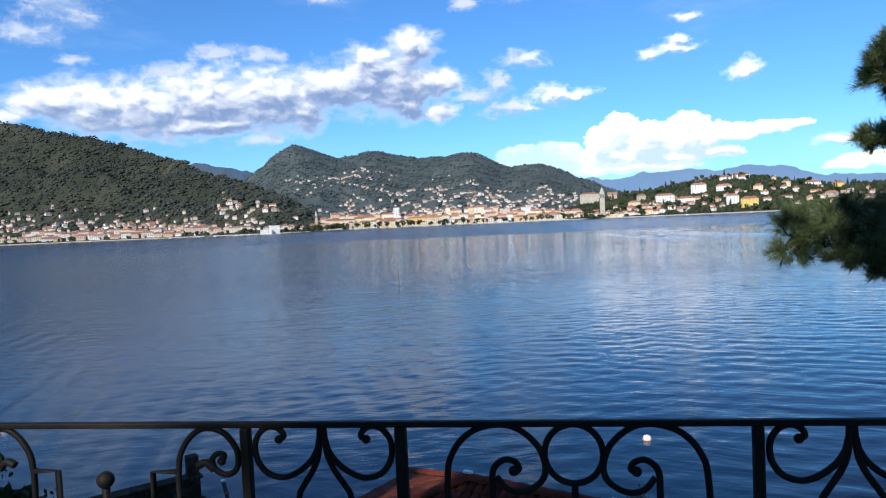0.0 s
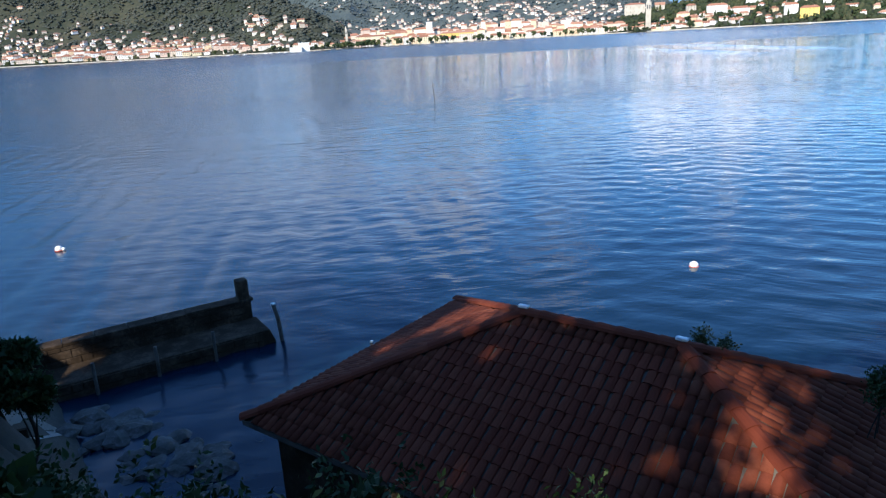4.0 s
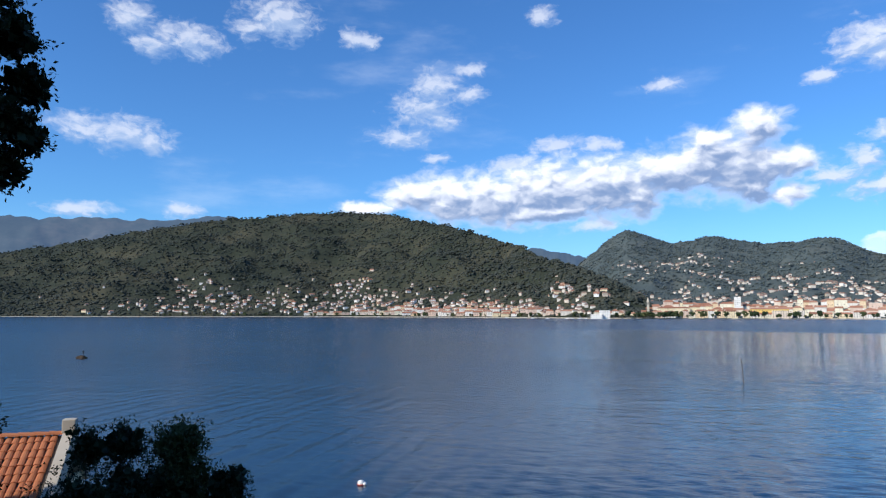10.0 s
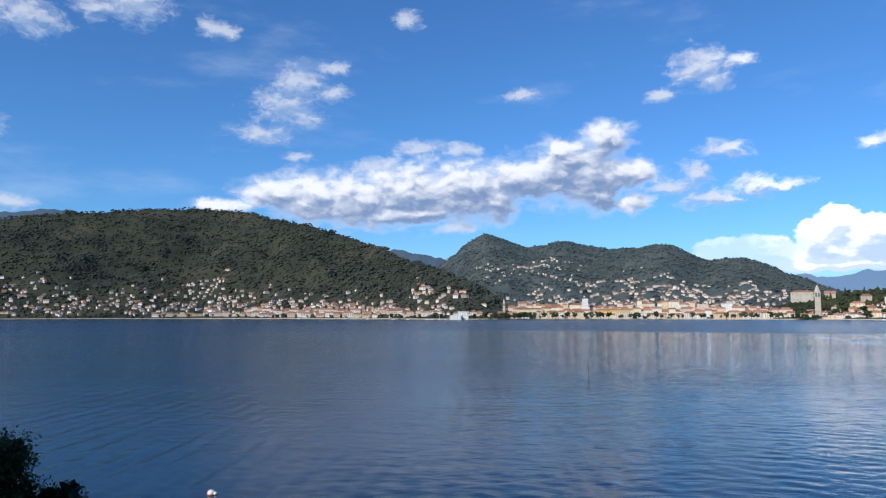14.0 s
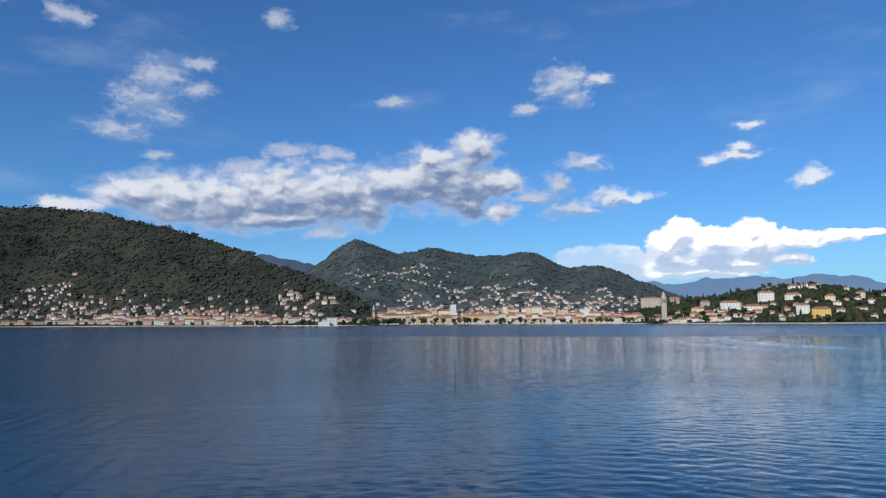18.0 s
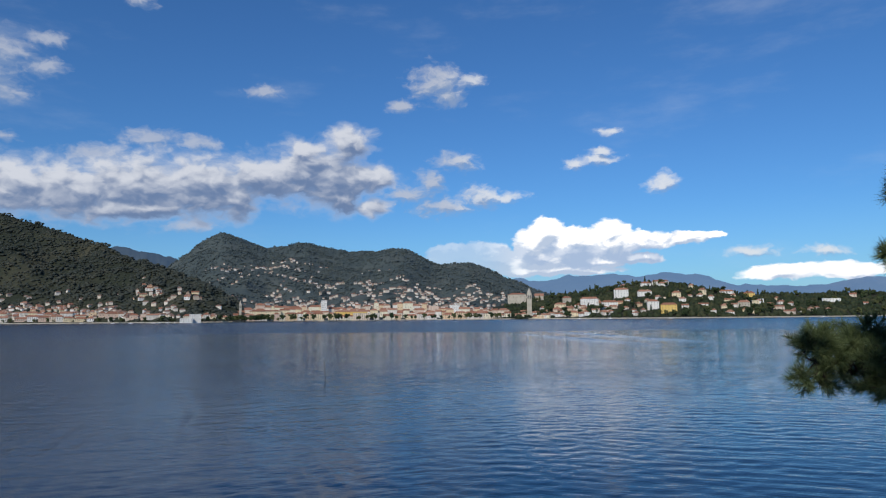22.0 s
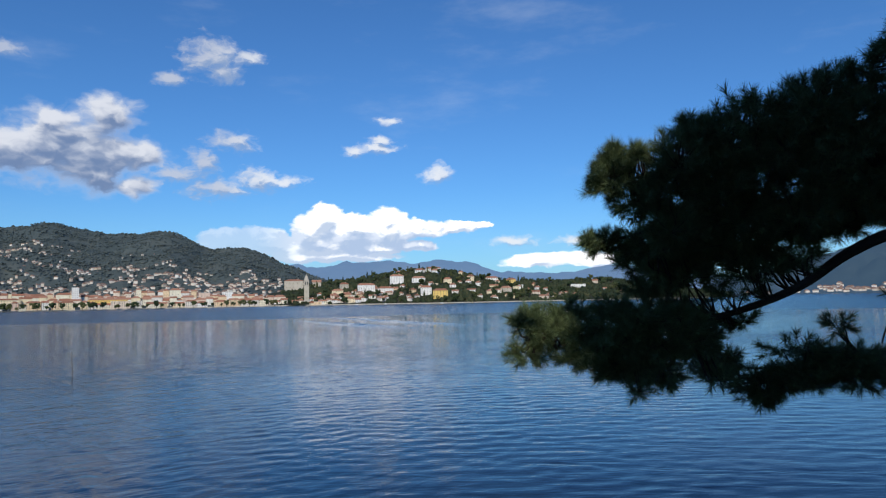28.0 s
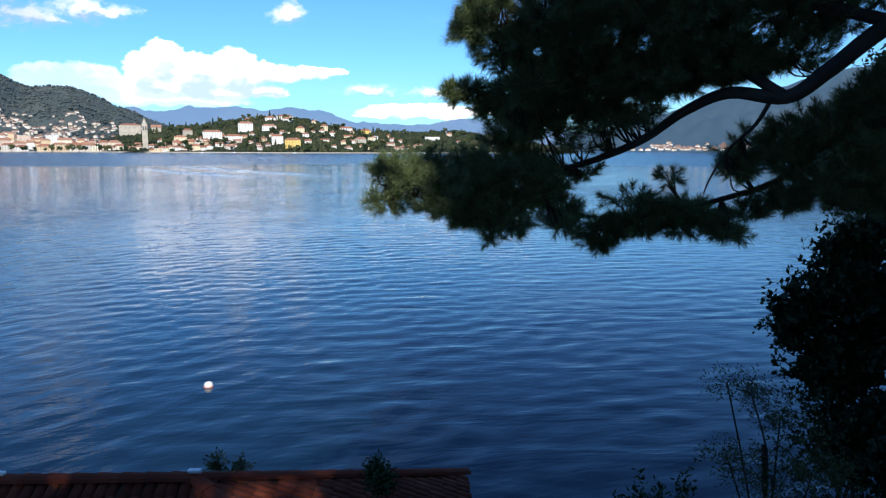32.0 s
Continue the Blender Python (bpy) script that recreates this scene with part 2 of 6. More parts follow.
sun = new("sun", bpy.data.lights.new("sun", "SUN"))
sun.data.energy, sun.data.angle, sun.data.color = 3.6, radians(0.6), (1.0, 0.93, 0.82)
sun.matrix_world = look(aim(SUN_AZ, SUN_EL) * 100, (0, 0, 0))


# ---------------------------------------------------------------- materials
def material(name, stops, rough=0.8, scale=1.0, fine=8.0, bump=0.0, bump_scale=20.0, metal=0.0, source="none", mottle=0.35, glow=None, spec=0.5, sheen=0.0):
    """A surface whose colour runs over stops by noise at two scales and, if asked, by piece or by object."""
    m = bpy.data.materials.new(name)
    m.use_nodes = True
    m.node_tree.nodes.clear()
    n = Nodes(m.node_tree)
    coord = n.add("ShaderNodeTexCoord").outputs["Object"]
    big, small = n.noise(coord, scale, 4.0), n.noise(coord, fine, 6.0, 0.65)
    fac = n.math("ADD", n.math("MULTIPLY", big, 1 - mottle), n.math("MULTIPLY", small, mottle))
    if source == "island":
        fac = n.math("ADD", n.math("MULTIPLY", n.span(fac, 0.3, 0.7, smooth=False), 0.62), n.math("MULTIPLY", n.add("ShaderNodeNewGeometry").outputs["Random Per Island"], 0.38))
    elif source == "both":
        fac = n.math("ADD", n.math("MULTIPLY", fac, 0.4), n.math("ADD", n.math("MULTIPLY", n.add("ShaderNodeObjectInfo").outputs["Random"], 0.22), n.math("MULTIPLY", n.add("ShaderNodeNewGeometry").outputs["Random Per Island"], 0.38)))
    elif source == "object":
        fac = n.math("ADD", n.math("MULTIPLY", fac, 0.3), n.math("MULTIPLY", n.add("ShaderNodeObjectInfo").outputs["Random"], 0.7))
    else:
        fac = n.span(fac, 0.3, 0.7, smooth=False)
    colour = n.ramp(fac, stops)
    p = n.add("ShaderNodeBsdfPrincipled")
    n.wire(colour, p.inputs["Base Color"])
    n.wire(n.span(small, 0.2, 0.8, max(0.02, rough - 0.1), min(1.0, rough + 0.1)), p.inputs["Roughness"])
    p.inputs["Metallic"].default_value = metal
    p.inputs["Specular IOR Level"].default_value = spec
    if bump:
        b = n.add("ShaderNodeBump")
        b.inputs["Strength"].default_value = 1.0
        b.inputs["Distance"].default_value = bump
        n.wire(n.noise(coord, bump_scale, 6.0, 0.6), b.inputs["Height"])
        n.wire(b.outputs[0], p.inputs["Normal"])
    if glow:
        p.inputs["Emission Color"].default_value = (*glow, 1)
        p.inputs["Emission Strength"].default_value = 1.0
    n.wire(p.outputs[0], n.add("ShaderNodeOutputMaterial").inputs[0])
    return m


def ramp3(a, b, c):
    return ((0.0, a), (0.5, b), (1.0, c))


def palette_material(name, colours, rough=0.85):
    """Painted render whose colour is chosen house by house, with faint streaks."""
    m = bpy.data.materials.new(name)
    m.use_nodes = True
    m.node_tree.nodes.clear()
    n = Nodes(m.node_tree)
    pick = n.add("ShaderNodeObjectInfo").outputs["Random"]
    step = 1.0 / len(colours)
    colour = n.ramp(pick, [(i * step, c) for i, c in enumerate(colours)], True)
    coord = n.add("ShaderNodeTexCoord").outputs["Object"]
    worn = n.noise(n.vec("MULTIPLY", coord, (1, 1, 0.3)), 0.5, 6.0, 0.65)
    colour = n.mix(n.span(worn, 0.35, 0.75, 0.0, 0.45), colour, (0.3, 0.27, 0.22), "MULTIPLY")
    p = n.add("ShaderNodeBsdfPrincipled")
    n.wire(colour, p.inputs["Base Color"])
    p.inputs["Roughness"].default_value = rough
    n.wire(p.outputs[0], n.add("ShaderNodeOutputMaterial").inputs[0])
    return m


def leaf_material(name, stops, rough=0.5, through=0.25, spec=0.3):
    m = bpy.data.materials.new(name)
    m.use_nodes = True
    m.node_tree.nodes.clear()
    n = Nodes(m.node_tree)
    coord = n.add("ShaderNodeTexCoord").outputs["Object"]
    fac = n.math("ADD", n.math("MULTIPLY", n.noise(coord, 0.9, 3.0), 0.5), n.math("MULTIPLY", n.add("ShaderNodeNewGeometry").outputs["Random Per Island"], 0.5))
    colour = n.ramp(fac, stops)
    p = n.add("ShaderNodeBsdfPrincipled")
    n.wire(colour, p.inputs["Base Color"])
    p.inputs["Roughness"].default_value = rough
    p.inputs["Specular IOR Level"].default_value = spec
    tr = n.add("ShaderNodeBsdfTranslucent")
    n.wire(colour, tr.inputs[0])
    mixed = n.add("ShaderNodeMixShader")
    mixed.inputs[0].default_value = through
    n.wire(p.outputs[0], mixed.inputs[1])
    n.wire(tr.outputs[0], mixed.inputs[2])
    n.wire(mixed.outputs[0], n.add("ShaderNodeOutputMaterial").inputs[0])
    return m


def water_material():
    m = bpy.data.materials.new("lake_water")
    m.use_nodes = True
    m.node_tree.nodes.clear()
    n = Nodes(m.node_tree)
    coord = n.add("ShaderNodeTexCoord").outputs["Object"]

    def turned(angle, sx, sy):
        """Coordinates along and across crests that run at an angle to x."""
        ca, sa = math.cos(radians(angle)), math.sin(radians(angle))
        joined = n.add("ShaderNodeCombineXYZ")
        n.wire(n.vec("DOT_PRODUCT", coord, (ca * sx, sa * sx, 0)), joined.inputs[0])
        n.wire(n.vec("DOT_PRODUCT", coord, (-sa * sy, ca * sy, 0)), joined.inputs[1])
        return joined.outputs[0]

    parts = n.add("ShaderNodeSeparateXYZ")
    n.wire(coord, parts.inputs[0])
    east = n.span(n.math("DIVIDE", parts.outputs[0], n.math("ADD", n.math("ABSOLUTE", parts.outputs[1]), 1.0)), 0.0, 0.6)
    swell = n.math("ADD", n.math("MULTIPLY", n.noise(turned(7, 0.11, 0.46), 1.0, 3.0, 0.5, 0.6), n.math("SUBTRACT", 1.0, east)), n.math("MULTIPLY", n.noise(turned(-33, 0.11, 0.5), 1.0, 3.0, 0.5, 0.6), east))
    cross = n.noise(turned(34, 0.10, 0.5), 1.0, 3.0, 0.5, 0.4)
    lines = n.math("MULTIPLY", n.noise(turned(101, 0.03, 0.42), 1.0, 2.0, 0.5, 0.3), n.span(parts.outputs[0], 12.0, -12.0))
    chop = n.noise(turned(-16, 0.6, 1.8), 1.0, 4.0, 0.55, 0.5)
    gusts = n.span(n.noise(turned(10, 0.004, 0.012), 1.0, 4.0, 0.6), 0.35, 0.65, 0.45, 1.1)
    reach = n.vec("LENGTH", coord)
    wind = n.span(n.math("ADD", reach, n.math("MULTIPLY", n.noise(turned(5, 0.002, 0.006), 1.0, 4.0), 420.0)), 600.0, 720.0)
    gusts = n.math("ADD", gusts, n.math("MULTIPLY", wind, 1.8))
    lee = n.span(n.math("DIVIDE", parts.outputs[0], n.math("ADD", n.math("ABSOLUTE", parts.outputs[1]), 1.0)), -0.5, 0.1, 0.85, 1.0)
    gusts = n.math("MULTIPLY", gusts, lee)
    height = n.math("ADD", n.math("ADD", n.math("MULTIPLY", swell, 0.26), n.math("MULTIPLY", cross, 0.15)), n.math("ADD", n.math("MULTIPLY", chop, 0.065), n.math("MULTIPLY", lines, 0.26)))
    b = n.add("ShaderNodeBump")
    b.inputs["Strength"].default_value = 1.0
    b.inputs["Distance"].default_value = 1.0
    n.wire(n.math("MULTIPLY", n.math("MULTIPLY", height, gusts), n.span(reach, 60.0, 190.0, 0.45, 1.0)), b.inputs["Height"])
    p = n.add("ShaderNodeBsdfPrincipled")
    n.wire(n.mix(n.noise(turned(0, 0.01, 0.01), 1.0, 4.0), (0.002, 0.012, 0.03), (0.005, 0.02, 0.038)), p.inputs["Base Color"])
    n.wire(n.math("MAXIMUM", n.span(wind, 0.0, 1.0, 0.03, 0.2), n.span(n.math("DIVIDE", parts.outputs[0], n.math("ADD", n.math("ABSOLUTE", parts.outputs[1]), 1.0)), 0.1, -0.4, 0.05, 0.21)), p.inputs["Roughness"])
    p.inputs["IOR"].default_value = 1.333
    n.wire(b.outputs[0], p.inputs["Normal"])
    n.wire(p.outputs[0], n.add("ShaderNodeOutputMaterial").inputs[0])
    return m


M = {
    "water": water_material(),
    # greens greyed towards blue in the base colour, to suggest haze over the western hill
    "forest": material("forest_canopy", ramp3((0.027, 0.036, 0.032), (0.052, 0.060, 0.050), (0.105, 0.098, 0.072)), 0.95, 0.004, 0.05, source="island", spec=0.1),
    # bluish, paled base colours of these two stand in for haze on the central hill
    "conifer": material("haze_tinted_canopy", ramp3((0.054, 0.074, 0.078), (0.082, 0.104, 0.104), (0.125, 0.138, 0.122)), 0.95, 0.004, 0.05, source="island", spec=0.1),
    "hazed_floor": material("haze_tinted_floor", ramp3((0.054, 0.074, 0.076), (0.08, 0.102, 0.1), (0.125, 0.135, 0.118)), 0.95, 0.005, 0.08, spec=0.1),
    "forest_floor": material("forest_floor", ramp3((0.02, 0.027, 0.02), (0.038, 0.044, 0.03), (0.085, 0.078, 0.05)), 0.95, 0.004, 0.06, spec=0.1),
    "garden_crown": material("garden_canopy", ramp3((0.016, 0.026, 0.016), (0.036, 0.048, 0.025), (0.09, 0.086, 0.042)), 0.95, 0.01, 0.3, source="island", spec=0.1),
    "tree_crown": material("tree_canopy", ramp3((0.016, 0.03, 0.016), (0.04, 0.058, 0.026), (0.10, 0.10, 0.04)), 0.95, 0.3, 2.0, source="object", spec=0.1),
    # these three mountain surfaces glow faintly blue to imitate haze in the air
    "grey_hills": material("haze_glow_ridge", ramp3((0.03, 0.05, 0.06), (0.045, 0.065, 0.075), (0.09, 0.10, 0.10)), 0.95, 0.002, 0.02, glow=(0.10, 0.19, 0.36)),
    "dark_hills": material("haze_glow_wooded_mountain", ramp3((0.02, 0.03, 0.03), (0.03, 0.042, 0.042), (0.05, 0.06, 0.055)), 0.95, 0.002, 0.02, glow=(0.03, 0.065, 0.12), spec=0.1),
    "west_hills": material("haze_glow_mountain", ramp3((0.035, 0.045, 0.045), (0.055, 0.065, 0.06), (0.11, 0.10, 0.085)), 0.95, 0.003, 0.03, glow=(0.03, 0.06, 0.12), spec=0.1),
    "far_render": material("far_house_render", ((0.0, (0.32, 0.26, 0.21)), (0.3, (0.52, 0.44, 0.35)), (0.6, (0.72, 0.66, 0.57)), (1.0, (0.84, 0.82, 0.78))), 0.9, 0.01, 0.2, source="island"),
    "far_roof": material("far_clay_roof", ramp3((0.16, 0.10, 0.08), (0.25, 0.15, 0.11), (0.34, 0.25, 0.2)), 0.9, 0.01, 0.2, source="island"),
    "render": palette_material("house_render", ((0.78, 0.75, 0.68), (0.78, 0.66, 0.44), (0.74, 0.62, 0.5), (0.82, 0.8, 0.76), (0.74, 0.56, 0.36), (0.66, 0.5, 0.4), (0.78, 0.72, 0.56), (0.8, 0.77, 0.7), (0.7, 0.65, 0.58))),
    "white_render": material("white_render", ramp3((0.62, 0.6, 0.56), (0.76, 0.74, 0.7), (0.82, 0.8, 0.76)), 0.85, 0.05, 0.6),
    "yellow_render": material("yellow_render", ramp3((0.6, 0.4, 0.1), (0.72, 0.5, 0.15), (0.78, 0.56, 0.2)), 0.85, 0.05, 0.6),
    "cream_render": material("cream_render", ramp3((0.6, 0.48, 0.3), (0.72, 0.6, 0.4), (0.78, 0.66, 0.46)), 0.85, 0.05, 0.6),
    "roof": material("clay_roof", ramp3((0.22, 0.10, 0.06), (0.34, 0.15, 0.09), (0.42, 0.24, 0.16)), 0.9, 0.2, 2.0, source="object"),
    "glass": material("dark_window", ramp3((0.05, 0.055, 0.06), (0.09, 0.09, 0.085), (0.14, 0.125, 0.10)), 0.3, 0.5, 3.0),
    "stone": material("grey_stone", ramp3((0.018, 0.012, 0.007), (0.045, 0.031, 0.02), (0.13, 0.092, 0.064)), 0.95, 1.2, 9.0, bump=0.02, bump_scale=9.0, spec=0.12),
    "shore_stone": material("weedy_shore_stone", ramp3((0.03, 0.03, 0.024), (0.09, 0.085, 0.075), (0.22, 0.21, 0.2)), 0.8, 1.6, 12.0, bump=0.02, bump_scale=9.0, spec=0.3),
    "far_stone": material("pale_tower_stone", ramp3((0.34, 0.3, 0.24), (0.46, 0.41, 0.33), (0.55, 0.5, 0.42)), 0.9, 0.1, 0.8),
    "iron": material("black_painted_iron", ramp3((0.006, 0.006, 0.006), (0.011, 0.01, 0.01), (0.026, 0.022, 0.019)), 0.6, 6.0, 60.0, bump=0.001, bump_scale=90.0, spec=0.15),
    "tile": material("clay_tile", ramp3((0.075, 0.016, 0.009), (0.15, 0.034, 0.018), (0.26, 0.08, 0.042)), 0.95, 1.5, 14.0, bump=0.004, bump_scale=40.0, source="both", spec=0.12),
    "orange_tile": material("orange_clay_tile", ramp3((0.28, 0.09, 0.035), (0.42, 0.14, 0.055), (0.52, 0.22, 0.10)), 0.85, 1.5, 14.0, bump=0.004, bump_scale=40.0, source="both"),
    "bark": material("dark_bark", ramp3((0.016, 0.012, 0.01), (0.03, 0.023, 0.018), (0.06, 0.046, 0.036)), 0.95, 2.0, 18.0, bump=0.015, bump_scale=14.0),
    "needle": leaf_material("pine_needle", ramp3((0.045, 0.07, 0.032), (0.115, 0.16, 0.072), (0.25, 0.3, 0.145)), 0.55, 0.15, 0.12),
    "oak_leaf": leaf_material("evergreen_oak_leaf", ramp3((0.008, 0.02, 0.009), (0.02, 0.036, 0.015), (0.05, 0.066, 0.026)), 0.5, 0.15, 0.2),
    "hedge_leaf": leaf_material("hedge_leaf", ramp3((0.012, 0.03, 0.01), (0.026, 0.055, 0.017), (0.065, 0.10, 0.03)), 0.5, 0.15, 0.2),
    "olive_leaf": leaf_material("olive_bush_leaf", ramp3((0.03, 0.05, 0.015), (0.06, 0.08, 0.025), (0.13, 0.13, 0.04)), 0.5),
    "soil": material("garden_soil", ramp3((0.03, 0.024, 0.018), (0.06, 0.05, 0.035), (0.10, 0.085, 0.06)), 0.95, 0.6, 7.0, bump=0.03, bump_scale=5.0),
    "gravel": material("pale_gravel", ramp3((0.22, 0.2, 0.17), (0.32, 0.29, 0.25), (0.42, 0.39, 0.34)), 0.95, 1.0, 30.0, bump=0.008, bump_scale=60.0),
    "white_paint": material("white_buoy_plastic", ramp3((0.7, 0.68, 0.64), (0.8, 0.79, 0.76), (0.84, 0.83, 0.8)), 0.4, 3.0, 20.0),
    "red_paint": material("red_buoy_band", ramp3((0.4, 0.06, 0.03), (0.5, 0.08, 0.04), (0.55, 0.12, 0.07)), 0.5, 3.0, 20.0),
    "wood": material("weathered_wood", ramp3((0.05, 0.042, 0.035), (0.10, 0.085, 0.07), (0.17, 0.15, 0.13)), 0.9, 1.5, 14.0, bump=0.006, bump_scale=20.0),
}


# ---------------------------------------------------------------- mesh helpers
def mesh_object(name, verts, faces, mat, parent=None, label="", smooth=False):
    data = bpy.data.meshes.new(name)
    data.from_pydata([tuple(v) for v in verts], [], faces)
    data.materials.append(mat)
    if smooth:
        data.shade_smooth()
    ob = new(name, data)
    ob.parent = parent
    if label:
        tagged(ob, label)
    return ob


def quads_object(name, verts, faces, mat, parent=None, label="", smooth=False):
    """Quick mesh from numpy arrays of places and of equal faces."""
    data = bpy.data.meshes.new(name)
    verts, faces = np.asarray(verts, np.float32), np.asarray(faces, np.int32)
    k = faces.shape[1]
    data.vertices.add(len(verts))
    data.vertices.foreach_set("co", verts.ravel())
    data.loops.add(faces.size)
    data.loops.foreach_set("vertex_index", faces.ravel())
    data.polygons.add(len(faces))
    data.polygons.foreach_set("loop_start", np.arange(0, faces.size, k, dtype=np.int32))
    data.update(calc_edges=True)
    data.validate()
    if smooth:
        data.shade_smooth()
    data.materials.append(mat)
    ob = new(name, data)
    ob.parent = parent
    if label:
        tagged(ob, label)
    return ob


def part(name, bm, mat, parent=None, label="", smooth=False):
    data = bpy.data.meshes.new(name)
    bm.normal_update()
    bm.to_mesh(data)
    bm.free()
    data.materials.append(mat)
    if smooth:
        data.shade_smooth()
    ob = new(name, data)
    ob.parent = parent
    if label:
        tagged(ob, label)
    return ob


def thing(name, m, label, category, group=""):
    ob = new(name)
    ob.matrix_world = m
    ob.empty_display_size = 0.2
    return tagged(ob, label, category, group)


def box(bm, x0, x1, y0, y1, z0, z1, bevel=0.0):
    made = bmesh.ops.create_cube(bm, size=1.0, matrix=Matrix.Translation(((x0 + x1) / 2, (y0 + y1) / 2, (z0 + z1) / 2)) @ Matrix.Diagonal((x1 - x0, y1 - y0, z1 - z0, 1)))
    if bevel:
        edges = list({e for v in made["verts"] for e in v.link_edges})
        bmesh.ops.bevel(bm, geom=edges, offset=bevel, segments=2, affect="EDGES", profile=0.6)
    return bm


def tube(bm, points, radii, sides=8):
    """A round bar along points, closed at both ends."""
    rings, pts = [], [Vector(p) for p in points]
    radii = [radii] * len(pts) if isinstance(radii, (int, float)) else radii
    side = None
    for i, p in enumerate(pts):
        ahead = (pts[min(i + 1, len(pts) - 1)] - pts[max(i - 1, 0)]).normalized()
        if side is None:
            side = ahead.orthogonal().normalized()
        side = (side - ahead * side.dot(ahead)).normalized()
        up = ahead.cross(side)
        rings.append([bm.verts.new(p + (side * math.cos(a) + up * math.sin(a)) * radii[i]) for a in (k * math.tau / sides for k in range(sides))])
    for a, b in zip(rings, rings[1:]):
        for k in range(sides):
            bm.faces.new((a[k], a[(k + 1) % sides], b[(k + 1) % sides], b[k]))
    bm.faces.new(rings[0][::-1])
    bm.faces.new(rings[-1])
    return bm


def smooth_line(points, steps=6):
    """A curve through points (Catmull-Rom)."""
    p = [np.array(v, float) for v in points]
    p = [2 * p[0] - p[1], *p, 2 * p[-1] - p[-2]]
    out = []
    for a, b, c, d in zip(p, p[1:], p[2:], p[3:]):
        for k in range(steps):
            u = k / steps
            out.append(0.5 * (2 * b + (c - a) * u + (2 * a - 5 * b + 4 * c - d) * u * u + (3 * b - a - 3 * c + d) * u**3))
    out.append(p[-2])
    return out


def polar(az, d, z=0.0):
    return Vector((-math.sin(radians(az)) * d, math.cos(radians(az)) * d, z))


def seen(az, el, d):
    """A place at distance d from the viewpoint, in the direction az, el."""
    return Vector((0, 0, EYE_Z)) + aim(az, el) * d


rng = np.random.default_rng(11)


def wobble(x, y, scale, seed=0.0):
    return noise.fractal(Vector((x / scale, y / scale, seed)), 0.9, 2.1, 5)


# ---------------------------------------------------------------- lake
def waves(x, y):
    """Height of the ripples: a train running along the western shore and a cross sea, dying out with distance."""
    r = np.random.default_rng(6)
    reach = np.hypot(x, y)
    calm = np.clip((190 - reach) / 110, 0, 1) * np.clip((reach - 9) / 10, 0, 1)
    west = np.clip(0.55 - (x + 0.04 * y) / 24, 0.12, 1)
    z = np.zeros_like(x)
    for count, angle, spread, low, high, steep, mask in ((16, 104, 7, 1.4, 3.2, 0.024, west), (18, 8, 28, 1.0, 2.2, 0.010, 1.15 - 0.6 * west), (14, -22, 28, 1.1, 2.6, 0.009, 1.1 - 0.7 * west)):
        for _ in range(count):
            t, length = radians(r.normal(angle, spread)), r.uniform(low, high)
            k = math.tau / length
            swell = 0.75 + 0.5 * np.sin((x * math.cos(t) + y * math.sin(t)) * k * 0.09 + r.uniform(0, 6.28))
            z += mask * swell * steep / k * np.sin((-x * math.sin(t) + y * math.cos(t)) * k + r.uniform(0, 6.28))
    return z * calm


def lake_sheet():
    rings = np.concatenate([np.arange(6.0, 190.0, 0.42), 190 * 1.09 ** np.arange(0, 38)])
    rings = np.append(rings[rings < 4850], 4900.0)
    turns = np.concatenate([np.arange(-74.0, 70.0, 0.32), np.arange(70.0, 284.0, 4.0)])
    d, a = np.meshgrid(rings, np.radians(turns), indexing="ij")
    x, y = -np.sin(a) * d, np.cos(a) * d
    v = np.stack([x, y, waves(x, y)], -1).reshape(-1, 3)
    n, m = len(rings), len(turns)
    i, j = np.meshgrid(np.arange(n - 1), np.arange(m), indexing="ij")
    k = (j + 1) % m
    f = np.stack([i * m + j, i * m + k, (i + 1) * m + k, (i + 1) * m + j], -1).reshape(-1, 4)
    hub = np.concatenate([v, [[0, 0, 0]]])
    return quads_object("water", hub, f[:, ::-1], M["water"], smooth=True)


lake = lake_sheet()
tagged(lake, "dark blue rippled lake water reflecting sky and town", "lake", kind="structure")


